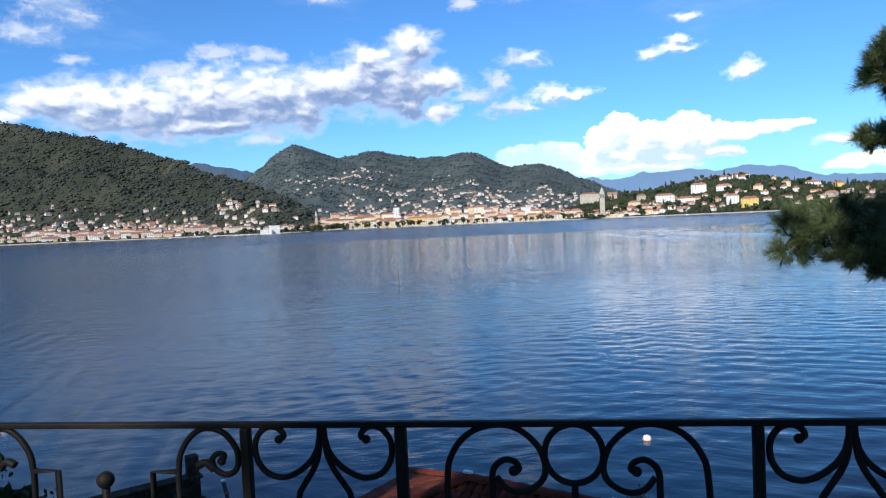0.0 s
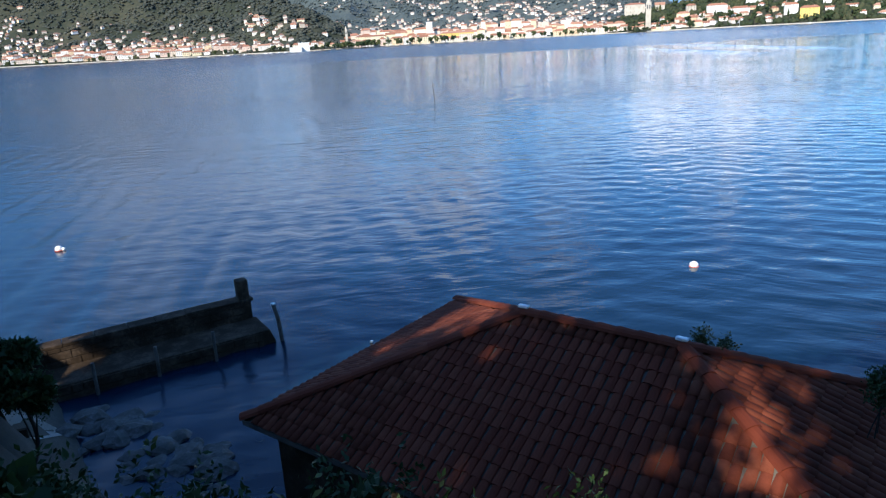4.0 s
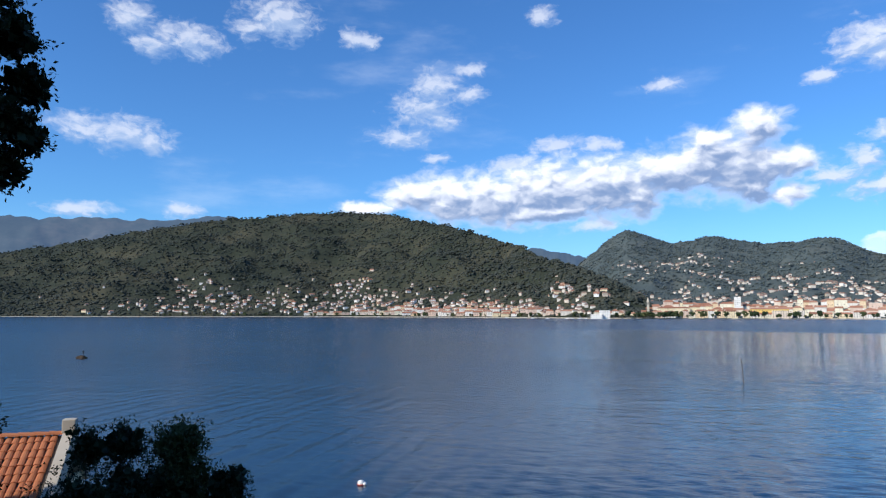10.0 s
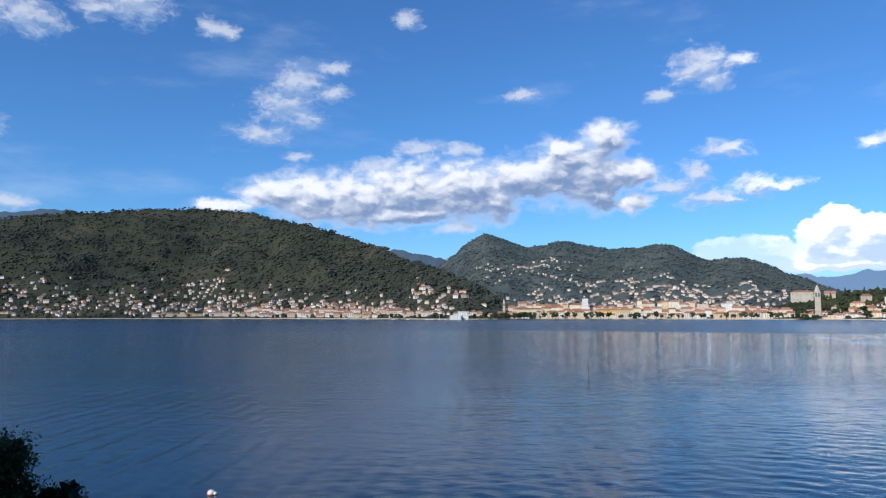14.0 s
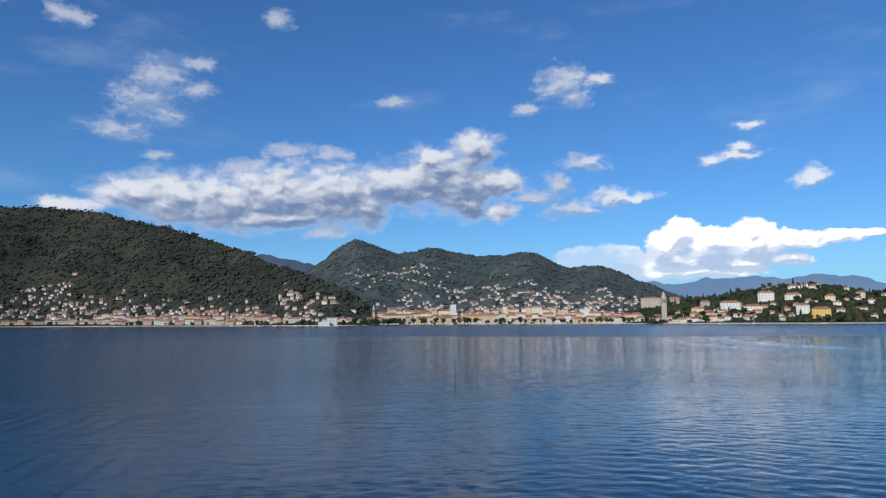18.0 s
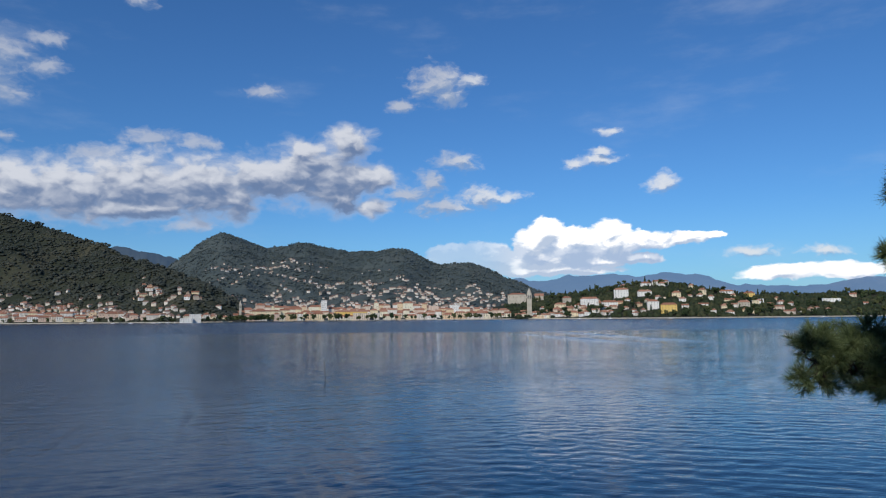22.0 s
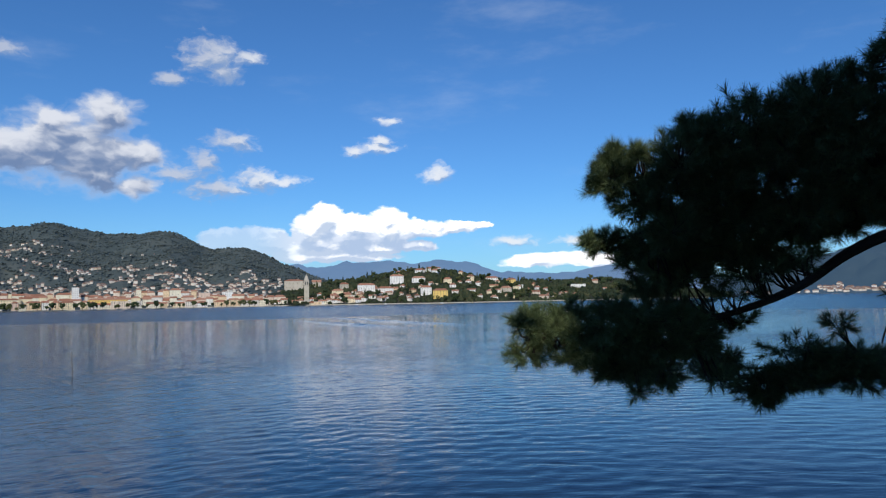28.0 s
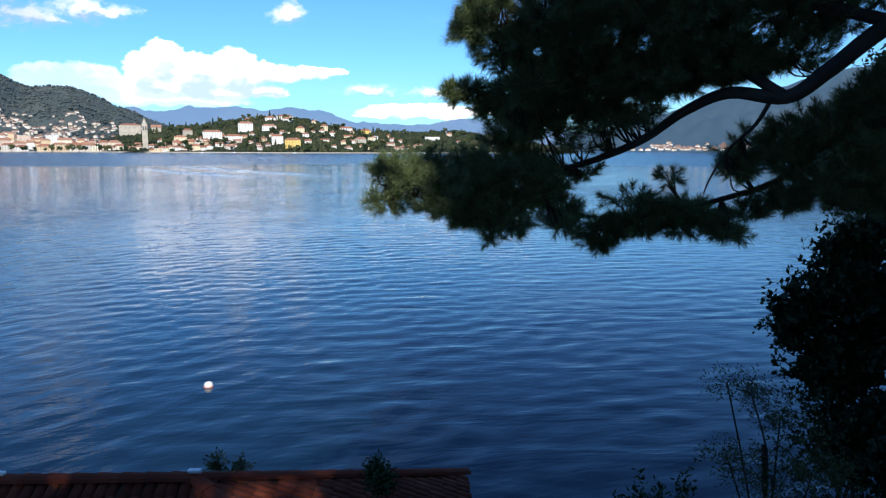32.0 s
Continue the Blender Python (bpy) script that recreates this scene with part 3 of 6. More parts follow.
# ---------------------------------------------------------------- hills across the lake
class Hill:
    """A slope that rises from its shore line to its ridge, in polar terms round the viewpoint."""

    def __init__(self, ridge, shore, depth, power=1.0, rough=6.0, seed=0.0, base=0.0, pointed=0.0):
        self.ridge, self.shore, self.depth = np.array(ridge), np.array(shore), np.array(depth)
        self.power, self.rough, self.seed, self.base = power, rough, seed, base

    def at(self, table, az):
        order = np.argsort(table[:, 0])
        return float(np.interp(az, table[order, 0], table[order, 1]))

    def place(self, az, s):
        near = self.at(self.shore, az)
        d = near + self.at(self.depth, az) * s
        crest = sum(self.at(self.ridge, az + k) * w for k, w in ((-0.5, 0.25), (0, 0.5), (0.5, 0.25)))
        low = -math.degrees(math.atan((EYE_Z - 1.0) / near))
        x, y, _ = polar(az, d)
        if s <= 1:
            z = EYE_Z + d * math.tan(radians(low + (crest - low) * s**self.power))
        else:
            z = EYE_Z + (near + self.at(self.depth, az)) * math.tan(radians(crest)) - (s - 1) * self.at(self.depth, az) * 0.35
        z += wobble(x, y, 260, self.seed) * self.rough * math.sin(math.pi * min(max(s, 0.0), 1.0)) + wobble(x, y, 70, self.seed) * self.rough * 0.25 * min(1, s * 4)
        return Vector((x, y, z))

    def mesh(self, name, az0, az1, columns, rows, mat, label, back=1.25):
        verts, faces = [], []
        for i in range(columns + 1):
            az = az0 + (az1 - az0) * i / columns
            for j in range(rows + 1):
                verts.append(self.place(az, back * j / rows) if j else Vector((*(self.place(az, 0).xy * 0.998), -3)))
        for i in range(columns):
            for j in range(rows):
                a = i * (rows + 1) + j
                faces.append((a, a + rows + 1, a + rows + 2, a + 1))
        return tagged(mesh_object(name, verts, faces, mat, smooth=True), label, "hill", kind="structure")


left_hill = Hill(
    ((66, 2.5), (58.3, 4.2), (53.8, 5.2), (49.9, 6.1), (45.8, 7.0), (41.4, 7.6), (36.9, 8.1), (33.2, 8.25), (29.9, 8.1), (27.6, 7.7), (23.8, 6.9), (20.6, 5.9), (18.3, 4.95), (15.6, 4.0), (13.9, 3.4), (11.7, 2.4), (10.1, 1.5), (8.5, 0.4)),
    ((66, 2700), (58, 2600), (48, 2350), (34, 2250), (25, 1950), (18, 1680), (14, 1560), (8, 1560)),
    ((66, 1400), (33, 1300), (24, 1000), (18, 700), (12, 350), (8, 120)), 0.9, 58.0, 3.0)
central_hill = Hill(
    ((18, 1.4), (16.5, 2.3), (15.2, 3.3), (14.4, 4.1), (13.5, 4.9), (12.6, 5.65), (10.7, 6.75), (9.4, 6.25), (7.3, 5.45), (5.4, 5.8), (4.2, 5.95), (3.1, 5.6), (1.4, 5.35), (-0.2, 5.15), (-1.8, 5.4), (-3.9, 5.55), (-5.3, 4.8), (-6.4, 4.1), (-8.2, 4.25), (-9.5, 4.3), (-10.8, 3.6), (-12.9, 2.7), (-15.5, 1.6), (-18, 0.5)),
    ((18, 1620), (14, 1560), (-14, 1540), (-18, 1540)), ((18, 2300), (0, 2200), (-18, 1900)), 1.05, 48.0, 9.0)
right_hill = Hill(
    ((-11, 0.6), (-14.7, 1.3), (-17.5, 1.6), (-20.2, 2.0), (-22, 2.3), (-24.3, 2.4), (-26.5, 2.1), (-28.6, 1.6), (-32, 1.25), (-34.8, 1.2), (-37.9, 1.35), (-42.2, 0.8), (-46, 0.1), (-48, -0.2)),
    ((-11, 1540), (-15, 1500), (-25, 1400), (-35, 1500), (-48, 1800)), ((-11, 260), (-24, 380), (-36, 380), (-48, 200)), 1.0, 6.0, 4.0)
left_hill.mesh("hill_west", 68, 8.2, 150, 36, M["forest_floor"], "broad wooded hill with villages along its foot")
central_hill.mesh("hill_central", 18, -17.5, 130, 40, M["hazed_floor"], "wooded hills with scattered houses behind the town")
right_hill.mesh("hill_east", -11, -48, 110, 22, M["forest_floor"], "low wooded headland with villas")

# distant ranges, with a bluish emission in place of haze
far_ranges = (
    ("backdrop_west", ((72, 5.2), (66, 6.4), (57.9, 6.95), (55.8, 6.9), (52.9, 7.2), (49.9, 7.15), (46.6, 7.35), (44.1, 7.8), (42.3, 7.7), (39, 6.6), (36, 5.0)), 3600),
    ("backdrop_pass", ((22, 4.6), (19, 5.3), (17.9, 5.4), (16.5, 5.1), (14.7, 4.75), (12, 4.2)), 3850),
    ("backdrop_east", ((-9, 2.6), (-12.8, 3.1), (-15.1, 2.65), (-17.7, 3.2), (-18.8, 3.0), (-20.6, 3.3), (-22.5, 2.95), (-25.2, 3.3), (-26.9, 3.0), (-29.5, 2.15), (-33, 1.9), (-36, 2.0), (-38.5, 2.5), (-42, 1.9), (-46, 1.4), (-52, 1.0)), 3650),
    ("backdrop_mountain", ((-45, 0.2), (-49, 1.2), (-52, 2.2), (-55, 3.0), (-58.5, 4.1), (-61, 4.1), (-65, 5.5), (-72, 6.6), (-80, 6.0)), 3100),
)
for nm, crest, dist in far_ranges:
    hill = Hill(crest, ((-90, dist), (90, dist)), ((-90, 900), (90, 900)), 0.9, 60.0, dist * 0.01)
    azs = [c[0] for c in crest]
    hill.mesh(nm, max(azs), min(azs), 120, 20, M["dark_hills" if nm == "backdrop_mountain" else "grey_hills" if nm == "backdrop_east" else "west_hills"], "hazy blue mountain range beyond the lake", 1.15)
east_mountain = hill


# ---------------------------------------------------------------- forest on the hills
def blob_template():
    bm = bmesh.new()
    bmesh.ops.create_icosphere(bm, subdivisions=1, radius=1.0)
    v = np.array([p.co[:] for p in bm.verts])
    f = np.array([[q.index for q in p.verts] for p in bm.faces])
    bm.free()
    return v, f


BLOB_V, BLOB_F = blob_template()


def canopy(name, places, sizes, tall, mat, label):
    """Many tree crowns, each an uneven lump, joined as one mass."""
    n, k = len(places), len(BLOB_V)
    turn = rng.uniform(0, math.tau, n)
    v = np.repeat(BLOB_V[None], n, 0) * rng.uniform(0.62, 1.3, (n, k, 1))
    c, s = np.cos(turn)[:, None], np.sin(turn)[:, None]
    x, y, z = v[..., 0], v[..., 1], v[..., 2]
    v = np.stack([(x * c - y * s), (x * s + y * c), z * tall[:, None]], -1) * sizes[:, None, None] + places[:, None, :]
    f = (BLOB_F[None] + (np.arange(n) * k)[:, None, None]).reshape(-1, 3)
    return tagged(quads_object(name, v.reshape(-1, 3), f, mat, smooth=True), label, "forest", kind="stuff")


def forest(hill, name, az0, az1, count, size, label, thin, low=0.0, seed=3, mat="forest", flat=1.0, room=26):
    """Crowns over a slope, thinned where thin(az, s) leaves room for houses."""
    r = np.random.default_rng(seed)
    spots, sizes, tall = [], [], []
    built = np.array(BUILT)
    while len(spots) < count:
        az, s = r.uniform(az1, az0), r.uniform(low, 1.03)
        if r.random() < thin(az, s):
            continue
        k = size * r.uniform(0.55, 1.35)
        p = hill.place(az, s)
        d = p.xy.length
        ahead = built[:, 1] - d
        if np.any((np.abs(built[:, 0] - az) * d * 0.01745 < built[:, 2] + k * 0.7) & (ahead > -9) & (ahead < room)):
            continue
        spots.append((p.x, p.y, p.z + k * 0.35))
        sizes.append(k)
        tall.append(r.uniform(0.5, 0.95) * flat)
    return canopy(name, np.array(spots), np.array(sizes), np.array(tall), M[mat], label)


# ---------------------------------------------------------------- houses
HOUSE_MESHES = {}
BUILT = []


def note(m, w):
    p = m.translation
    BUILT.append((math.degrees(math.atan2(-p.x, p.y)), p.xy.length, w / 2))


def shared_mesh(key, build):
    if key not in HOUSE_MESHES:
        name, verts, faces, mat = build()
        data = bpy.data.meshes.new(name)
        data.from_pydata(verts, [], faces)
        data.materials.append(mat)
        HOUSE_MESHES[key] = data
    return HOUSE_MESHES[key]


def child(name, data, parent, m=None):
    ob = new(name, data)
    ob.parent = parent
    if m is not None:
        ob.matrix_basis = m
    return ob


def box_data(x0, x1, y0, y1, z0, z1):
    v = [(x, y, z) for z in (z0, z1) for y in (y0, y1) for x in (x0, x1)]
    return v, [(0, 2, 3, 1), (4, 5, 7, 6), (0, 1, 5, 4), (2, 6, 7, 3), (0, 4, 6, 2), (1, 3, 7, 5)]


def roof_data(w, d, rise, kind):
    o = 0.7
    x, y = w / 2 + o, d / 2 + o
    e = [(-x, -y, -0.25), (x, -y, -0.25), (x, y, -0.25), (-x, y, -0.25), (-x, -y, 0), (x, -y, 0), (x, y, 0), (-x, y, 0)]
    base = [(0, 3, 2, 1), (0, 1, 5, 4), (1, 2, 6, 5), (2, 3, 7, 6), (3, 0, 4, 7)]
    if kind == "flat":
        return box_data(-x + 0.4, x - 0.4, -y + 0.4, y - 0.4, 0, 0.6)
    run = 0.0 if kind == "gable" else min(d / 2, w / 2 - 0.4)
    v = e + [(-x + run, 0, rise), (x - run, 0, rise)]
    return v, base + [(4, 5, 9, 8), (6, 7, 8, 9), (5, 6, 9), (7, 4, 8)]


def house(name, m, w, d, h, label, category, group, kind="hip", wall="render", cols=2, storeys=2, rise=None, window=(1.1, 1.6), roof="roof", plinth=2.5):
    top = thing(name, m, label, category, group)
    note(m, w)
    rise = rise if rise is not None else 0.34 * d
    data = shared_mesh(("wall", w, d, h, wall, plinth), lambda: ("wall", *box_data(-w / 2, w / 2, -d / 2, d / 2, -plinth, h), M[wall]))
    child("wall", data, top)
    data = shared_mesh(("roof", w, d, rise, kind, roof), lambda: ("roof", *roof_data(w, d, rise, kind), M[roof if kind != "flat" else wall]))
    roof_ob = child("roof", data, top, Matrix.Translation((0, 0, h + 0.002)))
    if storeys > 1 and kind != "flat":
        stack = shared_mesh(("chimney",), lambda: ("chimney", *box_data(-0.45, 0.45, -0.4, 0.4, -0.6, 1.7), M["render"]))
        child("chimney", stack, roof_ob, Matrix.Translation((w * 0.22, 0.6, rise * 0.8)))
    ww, wh = window
    pane = shared_mesh(("window", ww, wh), lambda: ("window", *box_data(-ww / 2, ww / 2, -0.1, 0.15, 0, wh), M["glass"]))
    gap_z = h / storeys
    for j in range(storeys):
        for i in range(cols):
            child("window", pane, top, Matrix.Translation(((i + 0.5) * w / cols - w / 2, -d / 2 - 0.04, j * gap_z + gap_z * 0.32)))
    return top


def stand(hill, az, s, turn=0.0, up=0.0):
    p = hill.place(az, s)
    return pose(p.x, p.y, p.z + up, 0, 0, az + turn)


hr = np.random.default_rng(21)


def village(hill, count, az_mid, az_spread, s_mid, s_spread, group, big=1.0, s_min=0.03):
    made = 0
    while made < count:
        az, s = hr.normal(az_mid, az_spread), hr.normal(s_mid, s_spread)
        if s < s_min or s > 0.85:
            continue
        w, d = float(hr.choice((7, 9, 12, 17))) * big, float(hr.choice((8, 10)))
        storeys = int(hr.choice((1, 2, 2)))
        pale = hr.random() < 0.2
        house("house", stand(hill, az, s, hr.uniform(-35, 35)), w, d, storeys * 2.7, "white rendered house with tiled roof on a wooded slope" if pale else "pastel rendered house with tiled roof on a wooded slope",
              "house", group, kind="flat" if hr.random() < 0.08 else "gable" if hr.random() < 0.4 else "hip", wall="white_render" if pale else "render", cols=2, storeys=storeys)
        made += 1


# villages on the western hill
for n, a, sa, s, ss in ((60, 30, 5.5, 0.05, 0.04), (40, 42, 4.0, 0.07, 0.05), (30, 22, 3.0, 0.07, 0.05), (20, 33, 1.8, 0.24, 0.05), (14, 45, 1.6, 0.25, 0.07), (22, 15.5, 2.0, 0.28, 0.14), (10, 50, 4.0, 0.05, 0.04)):
    village(left_hill, n, a, sa, s, ss, "houses on the western hill")


def far_houses(hill, name, label, clusters, size, seed):
    """Houses too far off to tell apart: walls in one mass, roofs in another."""
    r = np.random.default_rng(seed)
    wv, wf, rv, rf = [], [], [], []
    for n, a, sa, s, ss in clusters:
        k = 0
        while k < n:
            az, t = r.normal(a, sa), r.normal(s, ss)
            if not 0.02 < t < 0.85:
                continue
            k += 1
            w, d, h = size * r.uniform(0.7, 1.7), size * r.uniform(0.7, 1.0), r.uniform(2.4, 5.0)
            m = stand(hill, az, t, r.uniform(-40, 40), 0.8)
            note(m, w)
            m4 = np.array(m)
            for (v, f), up, vs, fs in ((box_data(-w / 2, w / 2, -d / 2, d / 2, -4, h), 0, wv, wf), (roof_data(w, d, 0.42 * d, "hip"), h, rv, rf)):
                v = np.array(v) + (0, 0, up)
                base = sum(len(q) for q in vs)
                vs.append(v @ m4[:3, :3].T + m4[:3, 3])
                fs += [tuple(i + base for i in q) for q in f]
    top = tagged(mesh_object(name, np.concatenate(wv), wf, M["far_render"]), label, "houses", kind="stuff")
    mesh_object("roofs", np.concatenate(rv), rf, M["far_roof"], top)


far_houses(left_hill, "hillside_houses", "many small pale houses along the foot of the hill", ((150, 30, 7.0, 0.07, 0.06), (70, 43, 4.0, 0.09, 0.06), (70, 20, 3.5, 0.10, 0.07), (30, 33, 1.6, 0.22, 0.05), (24, 45, 1.8, 0.24, 0.08), (30, 15.5, 2.0, 0.3, 0.12), (20, 26, 2.5, 0.2, 0.06), (40, 38, 12, 0.16, 0.1)), 8.0, 81)
far_houses(central_hill, "upper_town_houses", "many small pale houses scattered behind the town", ((260, -1, 7.0, 0.20, 0.04), (200, -3, 6.0, 0.28, 0.05), (120, -6.5, 3.6, 0.36, 0.03), (110, 3.0, 3.8, 0.53, 0.012), (22, 6.6, 0.9, 0.66, 0.012), (34, 10.3, 1.2, 0.66, 0.018), (44, 13.3, 1.5, 0.44, 0.018), (60, -10, 1.3, 0.45, 0.035), (24, 4.0, 2.4, 0.74, 0.02), (20, 6.3, 0.6, 0.42, 0.03), (40, -0.8, 0.8, 0.46, 0.04), (110, 5, 5.0, 0.15, 0.03), (24, 0, 8, 0.5, 0.1)), 7.4, 82)


far_houses(east_mountain, "far_shore_houses", "tiny pale houses along the distant eastern shore", ((70, -57, 3.2, 0.05, 0.025), (26, -59.5, 1.0, 0.12, 0.03), (16, -55, 1.5, 0.1, 0.03)), 13.0, 83)


# ---------------------------------------------------------------- the waterfront town
def town_row(hill, az0, az1, s, up, heights, group, front):
    az = az0
    while az > az1:
        w = float(hr.choice((12, 14, 18, 22, 26)))
        dist = hill.place(az, s).xy.length
        step = math.degrees(w / dist)
        h = float(hr.choice(heights))
        storeys = max(2, round(h / 3.6))
        house("town_house", stand(hill, az - step / 2, s, hr.uniform(-6, 6), up), w, float(hr.choice((10, 12, 14))), h,
              "pastel waterfront building with shuttered windows and tiled roof" if front else "pastel town building with tiled roof among others", "building", group,
              kind="flat" if hr.random() < 0.1 else "hip" if hr.random() < 0.6 else "gable", cols=max(2, int(w / 4.2)) if front else 2, storeys=storeys if front else 1, window=(1.3, 1.9))
        az -= step * (1.02 if hr.random() < 0.7 else hr.uniform(1.2, 1.9))


town_row(central_hill, 13.5, -14.3, 0.014, 0.5, (7, 9, 11, 13), "waterfront buildings", True)
town_row(central_hill, 12.0, -14.0, 0.045, 1.5, (9, 12, 15, 17), "second row of the town", False)
town_row(central_hill, 10.0, -13.0, 0.085, 1.0, (9, 12, 15, 18), "third row of the town", False)
town_row(central_hill, 8.0, -12.0, 0.13, 0.0, (8, 11, 14, 17), "fourth row of the town", False)
town_row(left_hill, 37.0, 20.0, 0.014, 0.5, (5, 7, 8, 10), "village waterfront", True)
town_row(left_hill, 30.0, 15.5, 0.045, 0.5, (5, 8, 10), "second row of the village", False)


def spot(az, d, z=0.0, turn=0.0):
    p = polar(az, d, z)
    return pose(p.x, p.y, p.z, 0, 0, az + turn)


# landmarks of the town
house("hotel", spot(12.65, 1512, 1.0), 22, 14, 16, "white waterfront hotel with flat roof and rows of windows", "hotel", "landmarks", kind="flat", wall="white_render", cols=6, storeys=5)
house("hotel_wing", spot(13.3, 1500, 1.0), 24, 12, 8, "low white hotel wing by the water", "hotel", "landmarks", kind="flat", wall="white_render", cols=5, storeys=2)
house("long_building", spot(7.4, 1640, 6.0), 70, 14, 17, "long cream apartment building with tiled roof", "building", "landmarks", wall="cream_render", cols=14, storeys=4, rise=3)
house("yellow_palace", spot(0.6, 1600, 5.0), 74, 15, 15, "long yellow palace with tiled roof", "building", "landmarks", wall="yellow_render", cols=14, storeys=3, rise=3.5)
house("white_block", spot(2.77, 1720, 10.0), 14, 13, 38, "tall white tower block above the town roofs", "building", "landmarks", kind="flat", wall="white_render", cols=3, storeys=8)
house("white_block", spot(-7.9, 1700, 14.0), 24, 13, 20, "white apartment block above the town roofs", "building", "landmarks", kind="flat", wall="white_render", cols=5, storeys=5)
house("fortress", spot(-13.0, 1760, 40.0), 46, 24, 20, "broad beige stone church block with flat roof", "church", "landmarks", kind="hip", wall="far_stone", cols=5, storeys=2, rise=4, plinth=30)
house("fortress", spot(-14.8, 1770, 42.0), 22, 18, 14, "beige stone church wing with tiled roof", "church", "landmarks", kind="gable", wall="far_stone", cols=3, storeys=1, plinth=30)


def bell_tower(az, d, z, w, h, label, wall, cap):
    top = thing("bell_tower", spot(az, d, z), label, "bell tower", "landmarks")
    bm = bmesh.new()
    box(bm, -w / 2, w / 2, -w / 2, w / 2, -20, h)
    shaft = part("shaft", bm, M[wall], top)
    bm = bmesh.new()
    box(bm, -w * 0.56, w * 0.56, -w * 0.56, w * 0.56, h, h + 1.2)
    box(bm, -w * 0.56, w * 0.56, -w * 0.56, w * 0.56, h * 0.76, h * 0.76 + 1.0)
    part("cornice", bm, M[wall], top)
    for side in (-1, 1):
        bm = bmesh.new()
        box(bm, side * w * 0.22 - w * 0.13, side * w * 0.22 + w * 0.13, -w / 2 - 0.1, -w / 2 + 0.3, h * 0.8, h * 0.95)
        part("belfry_opening", bm, M["glass"], shaft)
    bm = bmesh.new()
    bmesh.ops.create_cone(bm, cap_ends=True, segments=8, radius1=w * 0.5, radius2=w * 0.32, depth=cap * 0.45, matrix=Matrix.Translation((0, 0, h + 1.2 + cap * 0.225)))
    bmesh.ops.create_cone(bm, cap_ends=True, segments=8, radius1=w * 0.36, radius2=0.1, depth=cap * 0.6, matrix=Matrix.Translation((0, 0, h + 1.2 + cap * 0.7)))
    part("spire", bm, M[wall], top)


bell_tower(-14.0, 1560, 3.0, 10.5, 52, "tall grey stone bell tower with an octagonal top", "far_stone", 13)
bell_tower(9.3, 1580, 3.0, 5.0, 34, "slim grey church tower with a pointed top", "far_stone", 9)

# villas on the headland: azimuth and elevation of the foot, width, height
VILLAS = (
    (-17.5, -0.24, 19, 10, "cream_render", "small cream lakeside house with tiled roof"),
    (-18.8, 0.49, 37, 21, "white_render", "long white lakeside building with tiled roof"),
    (-20.4, 0.40, 32, 12, "white_render", "low white house with terrace above the lake"),
    (-17.0, 0.94, 19, 14, "far_stone", "brown stone house with tiled roof"),
    (-16.5, 0.45, 25, 11, "cream_render", "cream house with tiled roof beside the tower"),
    (-21.3, 1.17, 30, 22, "white_render", "large white villa with terraces on the slope"),
    (-21.5, 1.89, 16, 9, "cream_render", "cream villa with tiled roof among trees"),
    (-23.1, 1.26, 29, 12, "white_render", "wide white villa on the slope"),
    (-23.2, 2.11, 23, 8, "white_render", "white villa below the hilltop"),
    (-24.3, 2.61, 37, 7, "white_render", "long white villa with red roof on the hilltop"),
    (-24.5, 2.07, 19, 7, "white_render", "white house among hilltop trees"),
    (-23.7, 0.27, 22, 20, "white_render", "tall white villa with many windows by the shore"),
    (-24.9, -0.00, 29, 20, "yellow_render", "yellow lakeside villa with tall windows and tiled roof"),
    (-25.5, 1.17, 18, 11, "cream_render", "cream hillside villa with tiled roof"),
    (-27.4, 1.46, 16, 13, "cream_render", "cream villa with tiled roof on the slope"),
    (-27.2, 1.17, 12, 7, "white_render", "small white house on the slope"),
    (-28.0, 0.99, 12, 9, "white_render", "white house with tiled roof among trees"),
    (-29.0, 0.20, 17, 10, "cream_render", "cream house with tiled roof near the shore"),
    (-29.3, -0.18, 14, 6, "white_render", "low white boathouse by the shore"),
    (-29.1, 1.57, 30, 5, "white_render", "long low house with red roof on the ridge"),
    (-29.6, 1.21, 10, 5, "cream_render", "small cream house on the ridge"),
    (-30.7, 1.17, 23, 10, "yellow_render", "ochre house with red roof among trees"),
    (-30.3, 0.27, 23, 15, "far_stone", "grey apartment block with rows of windows"),
    (-31.1, 0.45, 13, 12, "cream_render", "cream apartment house with flat roof"),
    (-31.5, 0.63, 10, 10, "white_render", "white house with flat roof among trees"),
    (-30.6, -0.09, 20, 9, "cream_render", "pale house with tiled roof near the shore"),
    (-26.6, 2.25, 11, 6, "cream_render", "small cream villa on the hilltop"),
    (-36.1, 0.55, 34, 9, "white_render", "long white building with flat roof among trees"),
    (-39.6, 0.15, 16, 8, "cream_render", "cream house with tiled roof near the point"),
    (-41.2, 0.1, 18, 8, "white_render", "white house with tiled roof near the point"),
)
for az, el, w, h, wall, label in VILLAS:
    near = right_hill.at(right_hill.shore, az)
    low = -math.degrees(math.atan((EYE_Z - 1.0) / near))
    s = min(0.95, max(0.02, (el - low) / (right_hill.at(right_hill.ridge, az) - low)))
    storeys = max(2, round(h * 0.8 / 3.6))
    house("villa", stand(right_hill, az, s, hr.uniform(-12, 12)), round(w * 1.06), 12, round(h * 0.8), label, "villa", "villas on the headland", kind="flat" if "flat" in label else "hip", wall=wall, cols=max(2, int(w / 5.2)), storeys=storeys, window=(1.2, 1.5), plinth=8)
village(right_hill, 30, -17, 1.5, 0.2, 0.14, "houses on the headland", 1.3)
